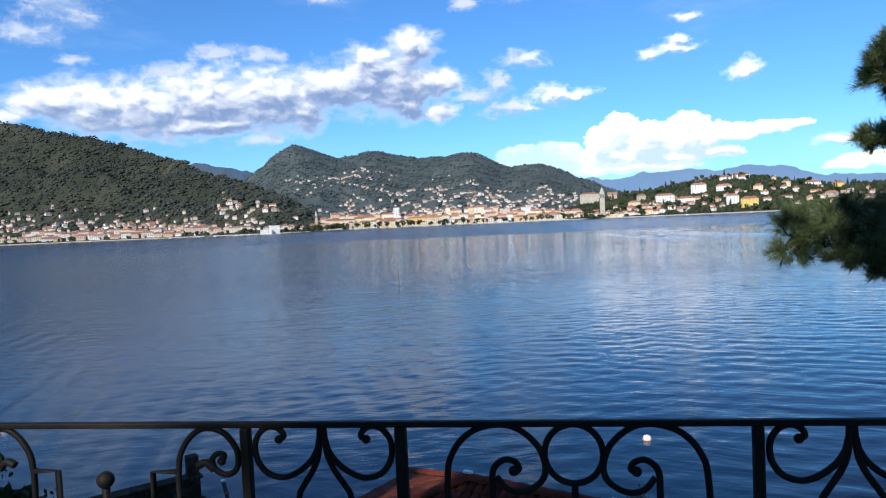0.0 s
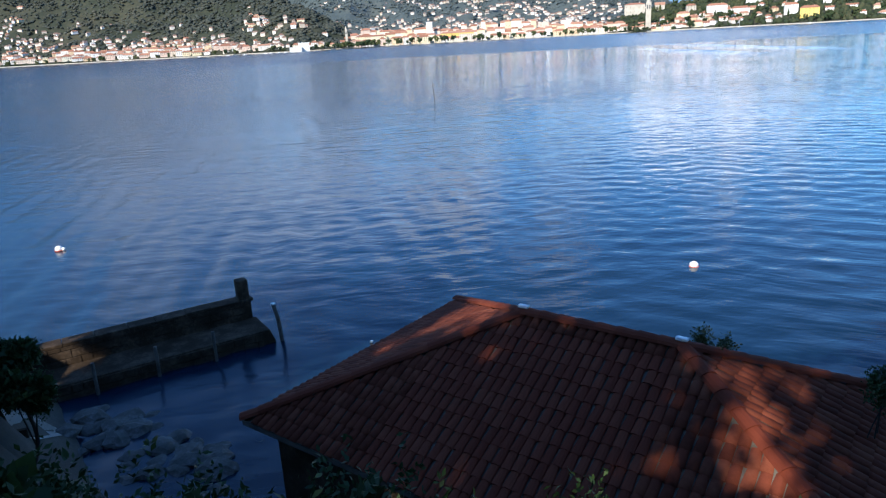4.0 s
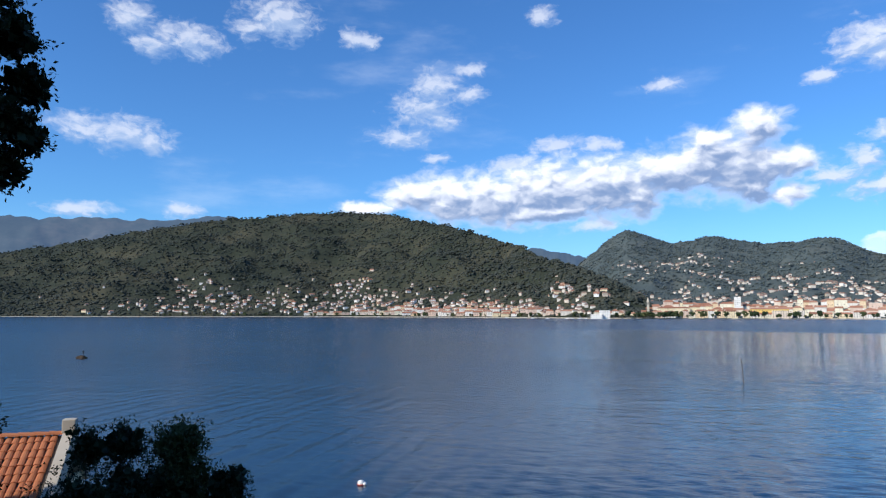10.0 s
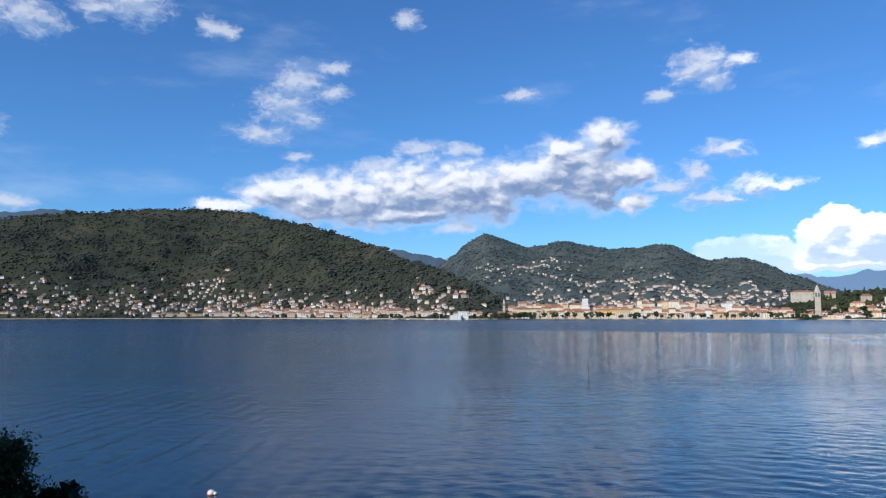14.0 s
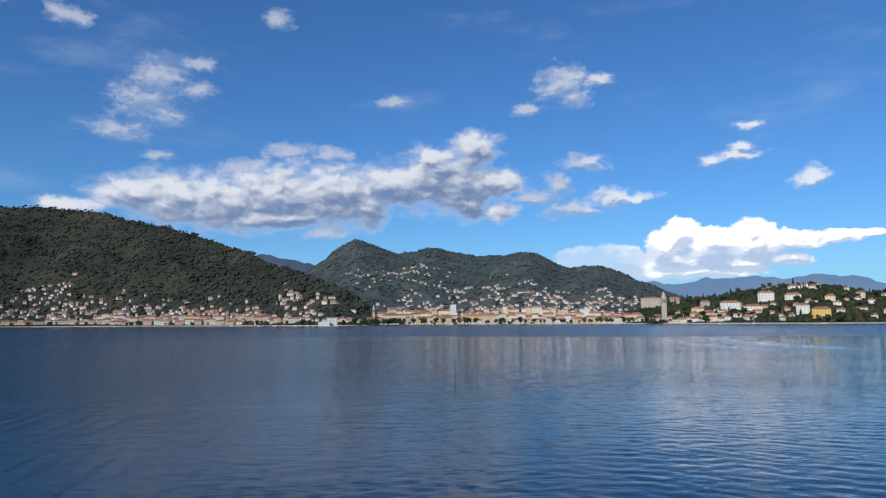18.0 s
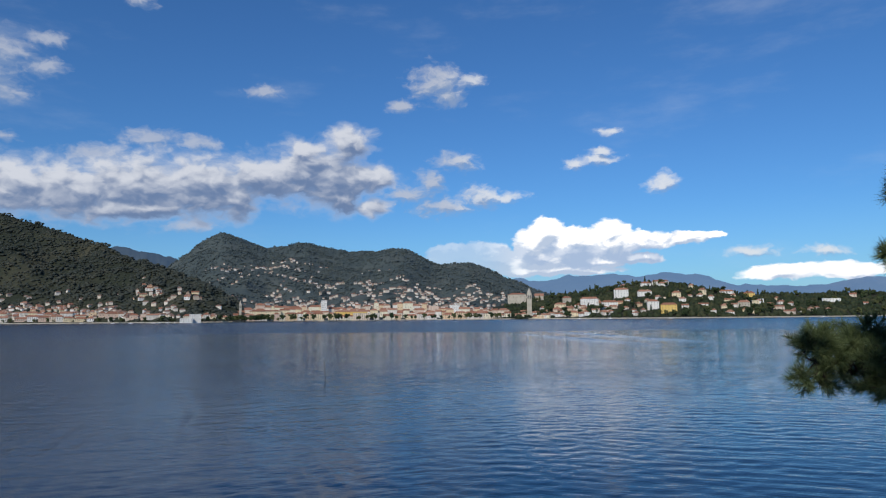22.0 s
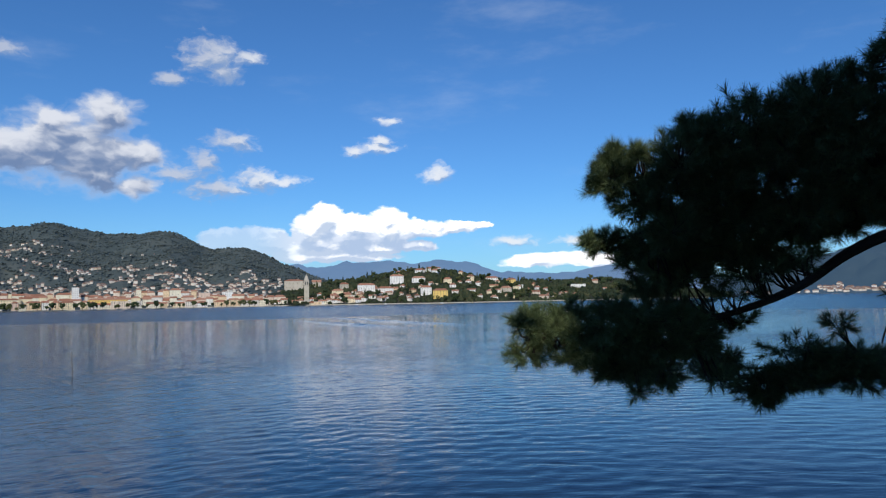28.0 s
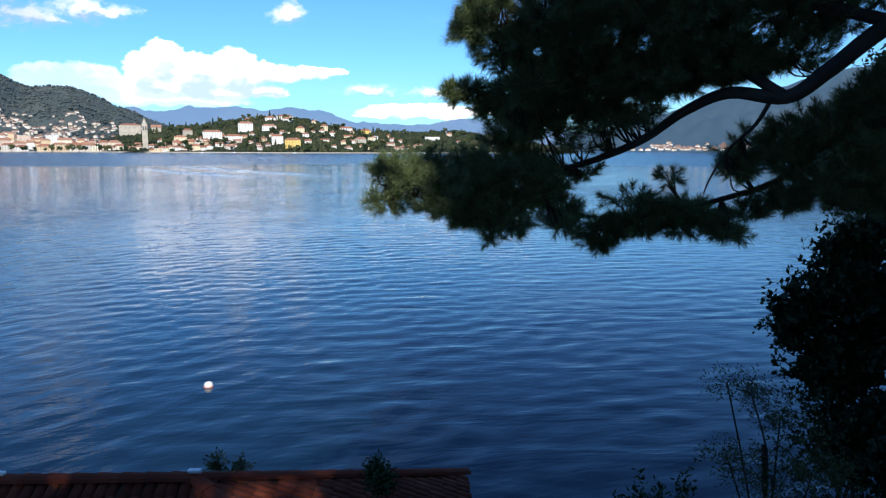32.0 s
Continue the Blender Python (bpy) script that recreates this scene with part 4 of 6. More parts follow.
village(right_hill, 26, -19, 3.0, 0.3, 0.2, "houses on the headland", 1.2)
village(right_hill, 24, -31, 5.0, 0.4, 0.25, "houses on the headland", 1.2)

# trees that stand apart
def crown_mesh(name, lumps, seed):
    r = np.random.default_rng(seed)
    vs, fs = [], []
    for k, (x, y, z, s, t) in enumerate(lumps):
        v = BLOB_V * r.uniform(0.7, 1.25, (len(BLOB_V), 1)) * (s, s, s * t) + (x, y, z)
        vs.append(v)
        fs.append(BLOB_F + k * len(BLOB_V))
    data = bpy.data.meshes.new(name)
    data.from_pydata([tuple(v) for v in np.concatenate(vs)], [], [tuple(int(i) for i in f) for f in np.concatenate(fs)])
    data.materials.append(M["tree_crown"])
    return data


tr = np.random.default_rng(14)
ROUND = [crown_mesh("crown", [(tr.normal(0, 1.7), tr.normal(0, 1.7), tr.uniform(3.5, 8.5), tr.uniform(1.0, 2.1), 0.9) for _ in range(20)], k) for k in range(4)]
SPIRE = [crown_mesh("crown", [(tr.normal(0, 0.5), tr.normal(0, 0.5), 2 + q * 0.95, 2.2 * (1 - q / 15) + 0.3, 0.8) for q in range(13)], 9 + k) for k in range(3)]
bm = bmesh.new()
tube(bm, [(0, 0, -2), (0.1, 0, 2), (0.0, 0.1, 5)], [0.4, 0.3, 0.16], 8)
TRUNK = bpy.data.meshes.new("trunk")
bm.to_mesh(TRUNK)
bm.free()
TRUNK.materials.append(M["bark"])


def far_tree(name, m, crown, scale, label, group):
    top = thing(name, m @ Matrix.Diagonal((scale, scale, scale, 1)), label, "tree", group)
    child("trunk", TRUNK, top)
    child("crown", crown, top)
    note(m, 3)


for k in range(64):
    az = 12.0 - 26.0 * (k + tr.uniform(-0.4, 0.4)) / 64
    if tr.random() < 0.8:
        far_tree("promenade_tree", spot(az, 1532 + tr.uniform(0, 5), 1.8, tr.uniform(0, 360)), ROUND[k % 4], tr.uniform(0.7, 1.6), "rounded green tree on the lakeside promenade", "promenade trees")
for k in range(26):
    far_tree("park_tree", spot(tr.normal(8.3, 0.9), 1534 + tr.uniform(0, 8), 1.8, tr.uniform(0, 360)), ROUND[k % 4], tr.uniform(0.9, 1.3), "large green tree in the lakeside park", "park trees")
for k in range(40):
    az = tr.uniform(14, 48)
    far_tree("lakeside_tree", spot(az, left_hill.at(left_hill.shore, az) + tr.uniform(2, 12), 1.6, tr.uniform(0, 360)), ROUND[k % 4], tr.uniform(0.8, 1.5), "rounded green tree by the far village shore", "village trees")
for k in range(80):
    az, s = tr.uniform(-44, -14), tr.uniform(0.05, 0.98) if k < 46 else tr.uniform(0.82, 1.0)
    far_tree("conifer", stand(right_hill, az, s, tr.uniform(0, 360)), SPIRE[k % 3], tr.uniform(0.6, 1.35), "dark pointed conifer among the villas", "conifers on the headland")
for k in range(150):
    az, s = tr.uniform(-44, -14.5), tr.uniform(0.01, 0.3) if k < 70 else tr.uniform(0.3, 1.0)
    far_tree("shore_tree", stand(right_hill, az, s, tr.uniform(0, 360)), ROUND[k % 4], tr.uniform(0.7, 1.7), "leafy green tree on the headland", "headland trees")


def boat(az, d, length, turn, sail):
    top = thing("boat", spot(az, d, 0, turn), "small white motor boat moored near the far shore" if not sail else "small white sailing boat moored near the far shore", "boat", "moored boats")
    bm = bmesh.new()
    n = 8
    rings = []
    for k in range(n + 1):
        u = k / n
        w = length * 0.16 * max(0.01, 1 - max(0, u - 0.45) ** 2 / 0.3025) ** 0.5
        x = (u - 0.5) * length
        rings.append([bm.verts.new(p) for p in ((x, -w, 0.9), (x * 0.95, -w * 0.7, -0.3), (x * 0.95, w * 0.7, -0.3), (x, w, 0.9))])
    for a, q in zip(rings, rings[1:]):
        for k in range(4):
            bm.faces.new((a[k], a[(k + 1) % 4], q[(k + 1) % 4], q[k]))
    bm.faces.new(rings[0][::-1])
    part("hull", bm, M["white_paint"], top)
    bm = bmesh.new()
    box(bm, -length * 0.2, length * 0.12, -length * 0.1, length * 0.1, 0.9, 1.9, 0.15)
    part("cabin", bm, M["white_paint"], top)
    if sail:
        bm = bmesh.new()
        tube(bm, [(0, 0, 0.9), (0, 0, length * 1.2)], 0.12, 6)
        part("mast", bm, M["white_paint"], top)


for az, d, ln, sail in ((15.6, 1490, 9, False), (15.2, 1486, 8, False), (14.6, 1490, 10, True), (14.1, 1482, 7, False), (17.2, 1500, 9, False), (18.4, 1560, 8, False), (20.5, 1650, 8, False), (-18.0, 1440, 8, False), (-20.4, 1420, 7, True), (-25.0, 1385, 8, False), (-35.5, 1450, 7, False), (26.0, 1930, 9, False), (31.0, 2120, 9, False), (36.0, 2240, 9, False)):
    boat(az, d, ln, tr.uniform(-25, 25), sail)

forest(left_hill, "forest_west", 67, 9, 27000, 4.8, "dense mixed woodland covering the hill", lambda a, s: max(0, 0.6 - s * 2.4) if a < 54 else 0.1, seed=3, room=13, flat=0.78)
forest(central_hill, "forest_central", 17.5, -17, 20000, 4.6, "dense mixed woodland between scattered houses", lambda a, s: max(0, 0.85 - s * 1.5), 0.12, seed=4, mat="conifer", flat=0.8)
forest(right_hill, "forest_east", -12, -47.5, 4600, 4.4, "gardens and woodland between the villas", lambda a, s: 0.1, 0.02, seed=5, mat="garden_crown", flat=1.35, room=22)


# quay wall along the far shore
verts, faces = [], []
steps = 220
for i in range(steps + 1):
    az = 60 - i * (60 + 46) / steps
    hill = left_hill if az > 14 else central_hill if az > -14 else right_hill
    near = hill.at(hill.shore, az) - (8 if az <= 14 and az > -14 else 4)
    for d, z in ((near, -1.5), (near, 1.7), (near + 14, 1.9), (near + 14, -1.5)):
        verts.append(polar(az, d, z))
for i in range(steps):
    for k in range(3):
        a = i * 4 + k
        faces.append((a, a + 1, a + 5, a + 4))
tagged(mesh_object("quay", verts, faces, M["far_stone"]), "pale stone quay along the far shore", "quay", kind="structure")


# ---------------------------------------------------------------- the island: terrace and bank
def shoreline(x):
    return float(np.interp(x, (-60, -30, -14, -10.5, -6, 6, 9, 16, 40), (26, 24, 20.5, 15.5, 12.0, 10.0, 8.5, 9.0, 4.0)))


def bank(x, y):
    edge = 0.75
    if y <= edge:
        return 9.4
    far = shoreline(x)
    u = (y - edge) / max(1.0, far - edge)
    z = 9.4 - 0.6 - 7.4 * min(1, u * 1.5) ** 0.8
    if x < -8:
        z = max(z, 2.3 * min(1.0, (-8 - x) / 3)) if y < far - 0.6 else z
    if u > 0.85:
        z = min(z, (1 - u) * 8)
    return z + wobble(x, y, 2.5, 2.0) * 0.18


verts, faces = [], []
NX, NY = 110, 90
ys = [-60, -30, -15, -6, 0.0, 0.7, 0.8] + [0.8 + 27 * (k / 60) for k in range(1, 61)]
xs = [-60 + 105 * k / NX for k in range(NX + 1)]
for y in ys:
    for x in xs:
        verts.append((x, y, bank(x, y)))
for j in range(len(ys) - 1):
    for i in range(NX):
        a = j * (NX + 1) + i
        faces.append((a, a + 1, a + NX + 2, a + NX + 1))
tagged(mesh_object("ground", verts, faces, M["soil"], smooth=True), "sloping garden bank of the island", "ground", kind="structure")


# ---------------------------------------------------------------- boathouse
def boathouse():
    top = thing("boathouse", Matrix(((0.82, 0.57, 0, -5.2), (-0.57, 0.82, 0, 13.3), (0, 0, 1, 0), (0, 0, 0, 1))), "stone boathouse with a mossy red clay tile hip roof", "boathouse")
    L, Wd, ze, zr, ra, rb = 13.5, 8.3, 3.0, 5.0, 4.85, 8.3
    for nm, x0, x1, y0, y1 in (("front_wall", 0.5, L - 0.5, 0.5, 0.9), ("back_wall", 0.5, L - 0.5, Wd - 0.9, Wd - 0.5), ("end_wall", 0.5, 0.9, 0.9, Wd - 0.9), ("end_wall", L - 0.9, L - 0.5, 0.9, Wd - 0.9)):
        bm = bmesh.new()
        box(bm, x0, x1, y0, y1, -1.5, ze - 0.05, 0.02)
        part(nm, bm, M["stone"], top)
    corners = [(0, 0, ze), (L, 0, ze), (L, Wd, ze), (0, Wd, ze), (ra, Wd / 2, zr), (rb, Wd / 2, zr)]
    under = [(x, y, z - 0.12) for x, y, z in corners]
    deck = mesh_object("roof_deck", corners + under, [(0, 1, 5, 4), (1, 2, 5), (2, 3, 4, 5), (3, 0, 4), (6, 10, 11, 7), (7, 11, 8), (8, 11, 10, 9), (9, 10, 6), (0, 6, 7, 1), (1, 7, 8, 2), (2, 8, 9, 3), (3, 9, 6, 0)], M["wood"], top)
    return top, deck, L, Wd, ze, zr, ra, rb


BOATHOUSE = boathouse()


def tile_data(w, length, rise=0.05, thick=0.015):
    """One barrel tile: arched, tapered, with thickness; along +y up the slope."""
    verts, faces, n = [], [], 5
    for y, k in ((0, 1.0), (length, 0.84)):
        for off in (0, -thick):
            for i in range(n + 1):
                a = math.pi * i / n
                verts.append((-math.cos(a) * w / 2 * k, y, math.sin(a) * (rise + off) + (0.02 if y == 0 else 0.0) + off))
    m = n + 1
    for i in range(n):
        faces.append((i, i + 1, 2 * m + i + 1, 2 * m + i))
        faces.append((i, m + i, m + i + 1, i + 1))
    return verts, faces


def tiled_slope(top, frame_m, width_at, rows, tile_w, tile_l, mat, keep, spare, seed):
    """Barrel tiles over a slope whose axes are along the eave, up the slope and out; the first ones as single pieces."""
    r = np.random.default_rng(seed)
    data = shared_mesh(("tile", tile_w, tile_l, mat), lambda: ("tile", *tile_data(tile_w, tile_l * 1.12), M[mat]))
    tv, tf = tile_data(tile_w, tile_l * 1.12)
    tv = np.array(tv)
    rest_v, rest_f, single = [], [], 0
    for j in range(rows):
        lo, hi = width_at((j + 0.5) * tile_l)
        first, last = math.ceil(lo / tile_w), math.floor(hi / tile_w)
        for i in range(first, last + 1):
            m = frame_m @ Matrix.Translation((i * tile_w + r.normal(0, 0.008), j * tile_l + r.normal(0, 0.012), 0.012 + abs(r.normal(0, 0.006)))) @ Matrix.Rotation(r.normal(0, 0.025), 4, "Z")
            if keep(i * tile_w, j) and single < spare:
                child("tile", data, top, m)
                single += 1
            else:
                a = np.array(m)
                base = sum(len(v) for v in rest_v)
                rest_v.append(tv @ a[:3, :3].T + a[:3, 3])
                rest_f += [tuple(q + base for q in f) for f in tf]
    if rest_v:
        ob = quads_object("tiles", np.concatenate(rest_v), np.array(rest_f), M[mat + "_field"], top)
        tagged(ob, kind="stuff")


M["tile_field"] = material("clay_tile_field", ramp3((0.075, 0.018, 0.010), (0.15, 0.038, 0.021), (0.25, 0.08, 0.044)), 0.95, 1.5, 14.0, bump=0.004, bump_scale=40.0, source="island", spec=0.12)
M["orange_tile_field"] = material("orange_clay_tile_field", ramp3((0.28, 0.09, 0.035), (0.42, 0.14, 0.055), (0.52, 0.22, 0.10)), 0.85, 1.5, 14.0, bump=0.004, bump_scale=40.0, source="island")


def tile_boathouse():
    top, deck, L, Wd, ze, zr, ra, rb = BOATHOUSE
    rise = zr - ze

    def slope(origin, along, inward, run, left, right, length, keep, spare, seed):
        along, inward = Vector(along), Vector(inward)
        up = (inward * run + Vector((0, 0, rise))).normalized()
        out = along.cross(up)
        m = Matrix((along, up, out)).transposed().to_4x4()
        m.translation = Vector(origin)
        total = math.hypot(run, rise)
        rows = int(total / 0.34)
        tiled_slope(deck, m, lambda s: (left * s / total + 0.05, length - right * s / total - 0.05), rows, 0.21, total / rows, "tile", keep, spare, seed)

    slope((0, 0, ze), (1, 0, 0), (0, 1, 0), Wd / 2, ra, L - rb, L, lambda x, j: 3.5 < x < 8.5, 280, 31)
    slope((0, Wd, ze), (0, -1, 0), (1, 0, 0), ra, Wd / 2, Wd / 2, Wd, lambda x, j: False, 0, 32)
    slope((L, 0, ze), (0, 1, 0), (-1, 0, 0), L - rb, Wd / 2, Wd / 2, Wd, lambda x, j: False, 0, 33)
    slope((L, Wd, ze), (-1, 0, 0), (0, -1, 0), Wd / 2, L - rb, ra, L, lambda x, j: False, 0, 34)
    ridge_data = shared_mesh(("ridge_tile",), lambda: ("ridge_tile", *tile_data(0.34, 0.46, 0.10), M["tile"]))
    A, B = Vector((ra, Wd / 2, zr)), Vector((rb, Wd / 2, zr))
    for a, b in ((A, B), (Vector((0, 0, ze)), A), (Vector((0, Wd, ze)), A), (Vector((L, 0, ze)), B), (Vector((L, Wd, ze)), B)):
        n = int((b - a).length / 0.42)
        ahead = (b - a).normalized()
        side = ahead.cross(Vector((0, 0, 1))).normalized()
        m = Matrix((side, ahead, side.cross(ahead))).transposed().to_4x4()
        for k in range(n):
            m2 = m.copy()
            m2.translation = a + ahead * (k * (b - a).length / n) + Vector((0, 0, 0.05))
            child("ridge_tile", ridge_data, deck, m2)
    for p in (A, B):
        bm = bmesh.new()
        tube(bm, [p + Vector((0, 0, 0)), p + Vector((0, 0, 0.2))], 0.03)
        box(bm, p.x - 0.12, p.x + 0.12, p.y - 0.06, p.y + 0.06, p.z + 0.16, p.z + 0.22, 0.02)
        part("vent_cap", bm, M["white_paint"], deck, "small pale metal vent cap")


tile_boathouse()


# ---------------------------------------------------------------- jetty, mooring poles, buoys
def jetty():
    a, b = Vector((-14.6, 21.3, 0)), Vector((-8.7, 25.4, 0))
    ahead = (b - a).normalized()
    m = Matrix((ahead, Vector((-ahead.y, ahead.x, 0)), Vector((0, 0, 1)))).transposed().to_4x4()
    m.translation = a - ahead * 5
    top = thing("jetty", m, "weathered stone jetty with a raised parapet wall", "jetty")
    L = (b - a).length + 5
    r = np.random.default_rng(5)
    bm = bmesh.new()
    box(bm, 0, L, -1.5, 0.2, -1.5, 0.55, 0.05)
    for v in bm.verts:
        if v.co.x > L - 1:
            v.co.x += 0.7 * (0.55 - v.co.z) / 2
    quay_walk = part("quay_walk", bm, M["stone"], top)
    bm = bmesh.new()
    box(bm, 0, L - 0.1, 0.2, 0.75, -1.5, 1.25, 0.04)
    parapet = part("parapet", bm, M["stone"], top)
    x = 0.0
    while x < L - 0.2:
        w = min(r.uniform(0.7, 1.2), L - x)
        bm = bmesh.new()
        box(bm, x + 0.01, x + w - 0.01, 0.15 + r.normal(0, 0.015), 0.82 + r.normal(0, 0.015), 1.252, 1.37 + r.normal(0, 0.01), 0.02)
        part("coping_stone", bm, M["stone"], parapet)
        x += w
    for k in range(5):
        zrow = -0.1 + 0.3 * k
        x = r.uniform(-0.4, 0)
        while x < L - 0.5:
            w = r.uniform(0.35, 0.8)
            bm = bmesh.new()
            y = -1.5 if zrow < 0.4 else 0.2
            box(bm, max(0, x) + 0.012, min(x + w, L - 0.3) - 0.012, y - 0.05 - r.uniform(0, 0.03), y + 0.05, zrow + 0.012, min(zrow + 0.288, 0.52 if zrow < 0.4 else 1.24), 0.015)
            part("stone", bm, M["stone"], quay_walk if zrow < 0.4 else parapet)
            x += w
    bm = bmesh.new()
    box(bm, L - 0.55, L - 0.1, 0.25, 0.7, 1.3, 2.15, 0.08)
    part("bollard", bm, M["stone"], top, "upright grey stone bollard")
    for k in range(4):
        bm = bmesh.new()
        px = L - 2.2 - k * 2.0
        tube(bm, [(px, -1.75, -1.5), (px + 0.03, -1.72, 1.15)], 0.06, 8)
        part("fender_post", bm, M["wood"], top, "slim iron mooring post with pale top")


jetty()


def pole(x, y, h, lean, label, r=0.08):
    top = thing("mooring_pole", pose(x, y, 0), label, "pole")
    bm = bmesh.new()
    tube(bm, smooth_line([(0, 0, -2), (lean * 0.4, 0, h * 0.4), (lean, 0.02, h)], 4), [r] * 9, 10)
    part("shaft", bm, M["wood"], top)
    bm = bmesh.new()
    tube(bm, [(lean, 0.02, h), (lean, 0.02, h + 0.05)], r * 1.15, 10)
    part("cap", bm, M["white_paint"], top, "pale worn cap")


pole(-7.4, 24.3, 1.5, -0.25, "dark wooden mooring pole standing in the water")
pole(-3.6, 21.6, 1.0, 0.05, "short dark mooring pole behind the boathouse", 0.05)
pole(-5.5, 121, 3.8, -0.3, "slender pole marking the shallows far out in the lake", 0.07)


def buoy(x, y, r, two):
    top = thing("buoy", pose(x, y, 0), "white round mooring buoy with a red band" if two else "white round mooring buoy floating on the lake", "buoy", "mooring buoys")
    bm = bmesh.new()
    bmesh.ops.create_uvsphere(bm, u_segments=20, v_segments=12, radius=r, matrix=Matrix.Translation((0, 0, r * 0.35)) @ Matrix.Diagonal((1, 1, 0.92, 1)))
    ball = part("float", bm, M["white_paint"], top, smooth=True)
    bm = bmesh.new()
    tube(bm, [(r * 1.01 * math.cos(a), r * 1.01 * math.sin(a), 0.0) for a in np.linspace(0, math.tau, 25)], 0.03, 6)
    part("band", bm, M["red_paint"], ball, "dull red band at the waterline")
    bm = bmesh.new()
    tube(bm, smooth_line([(-0.06, 0, r * 1.2), (-0.06, 0, r * 1.45), (0.06, 0, r * 1.45), (0.06, 0, r * 1.2)], 4), 0.014, 6)
    part("ring", bm, M["iron"], ball, "dark iron mooring ring")
    if two:
        bm = bmesh.new()
        bmesh.ops.create_uvsphere(bm, u_segments=12, v_segments=8, radius=r * 0.5, matrix=Matrix.Translation((r * 1.35, 0, 0.06)))
        part("small_float", bm, M["white_paint"], top, "small white side float", True)


buoy(10.35, 31.0, 0.2, False)
buoy(-24.7, 38.8, 0.22, True)


def rock():
    top = thing("rock", pose(-152.8, 115.1, 0), "grey rock with a short marker rising from the lake", "rock")
    bm = bmesh.new()
    bmesh.ops.create_icosphere(bm, subdivisions=3, radius=1.0)
    for v in bm.verts:
        v.co = Vector((v.co.x * 1.5, v.co.y * 1.0, v.co.z * 0.75)) * (1 + 0.35 * noise.noise(v.co * 1.6))
    part("boulder", bm, M["stone"], top)
    bm = bmesh.new()
    tube(bm, [(0.4, 0, 0.4), (0.4, 0, 1.7)], 0.07, 8)
    box(bm, 0.25, 0.55, -0.15, 0.15, 1.5, 1.9, 0.04)
    part("marker", bm, M["iron"], top, "dark marker post")


rock()


def wake(az0, d0, az1, d1, seed):
    """A long low ripple left by a boat."""
    n, vs, fs = 60, [], []
    a, q = polar(az0, d0), polar(az1, d1)
    side = (q - a).normalized().cross(Vector((0, 0, 1)))
    for k in range(n + 1):
        p = a.lerp(q, k / n) + side * 4 * noise.noise(Vector((k * 0.11, seed, 0)))
        h = 0.4 * math.sin(math.pi * k / n) + 0.02
        for off, z in ((-2.2, 0.01), (-0.7, h), (0.5, h * 0.8), (2.0, 0.01)):
            vs.append(p + side * off + Vector((0, 0, z)))
    for k in range(n):
        for i in range(3):
            fs.append((k * 4 + i, k * 4 + i + 4, k * 4 + i + 5, k * 4 + i + 1))
    tagged(mesh_object("wake", vs, fs, M["water"], smooth=True), "long low boat wake on the lake", "wake", kind="structure")


wake(-12.8, 400, -24.5, 250, 1.0)
wake(-14.5, 470, -30.0, 262, 5.0)

# stones along the water's edge beside the jetty
sr = np.random.default_rng(35)
for k in range(46):
    x = sr.uniform(-12.5, -6.2)
    y = 18.4 - (x + 12.5) * 0.46 + sr.normal(0, 0.8)
    r = sr.uniform(0.16, 0.5)
    bm = bmesh.new()
    bmesh.ops.create_icosphere(bm, subdivisions=2, radius=1.0)
    for v in bm.verts:
        v.co = Vector((v.co.x * r * 1.3, v.co.y * r, v.co.z * r * 0.6)) * (1 + 0.4 * noise.noise(v.co * 1.5 + Vector((k * 3.1, 0, 0))))
    q = part("shore_stone", bm, M["shore_stone"])
    q.matrix_world = pose(x, y, max(bank(x, y), -0.08) + r * 0.12, 0, 0, sr.uniform(0, 360))
    tagged(q, "rounded weed-stained grey stone at the water's edge", "stone", "shore stones")

# garden path with its kerb, below the terrace
pts = [(-19.5, 13.4), (-16.5, 14.8), (-13.8, 16.0), (-12.2, 17.2)]
vs, fs = [], []
line = smooth_line([(x, y, 0) for x, y in pts], 8)
for k, p in enumerate(line):
    for off in (-0.9, 0.9):
        vs.append((p[0], p[1] + off, bank(p[0], p[1] + off) + 0.06))
for k in range(len(line) - 1):
    fs.append((2 * k, 2 * k + 2, 2 * k + 3, 2 * k + 1))
tagged(mesh_object("path", vs, fs, M["gravel"]), "pale gravel garden path near the shore", "path", kind="structure")
for k in range(8):
    i = 3 * k + 1
    p = line[min(i, len(line) - 2)]
    bm = bmesh.new()
    box(bm, -0.3, 0.3, -0.07, 0.07, -0.1, 0.16, 0.02)
    q = part("kerb_stone", bm, M["stone"])
    q.matrix_world = pose(p[0] + 0.1, p[1] - 0.98, bank(p[0], p[1] - 0.98), 0, 0, 22)
    tagged(q, "grey kerb stone beside the garden path", "kerb stone", "kerb stones")


def garden_lamp(x, y):
    z = bank(x, y)
    top = thing("garden_lamp", pose(x, y, z), "slim dark garden lamp post with a pale head", "lamp")
    bm = bmesh.new()
    tube(bm, [(0, 0, -0.2), (0, 0, 0.1), (0, 0, 0.12), (0, 0, 1.9)], [0.06, 0.06, 0.03, 0.025], 10)
    part("post", bm, M["iron"], top)
    bm = bmesh.new()
    bmesh.ops.create_cone(bm, cap_ends=True, segments=12, radius1=0.06, radius2=0.09, depth=0.16, matrix=Matrix.Translation((0, 0, 1.98)))
    part("head", bm, M["white_paint"], top, "pale lamp head")


garden_lamp(-14.0, 14.6)


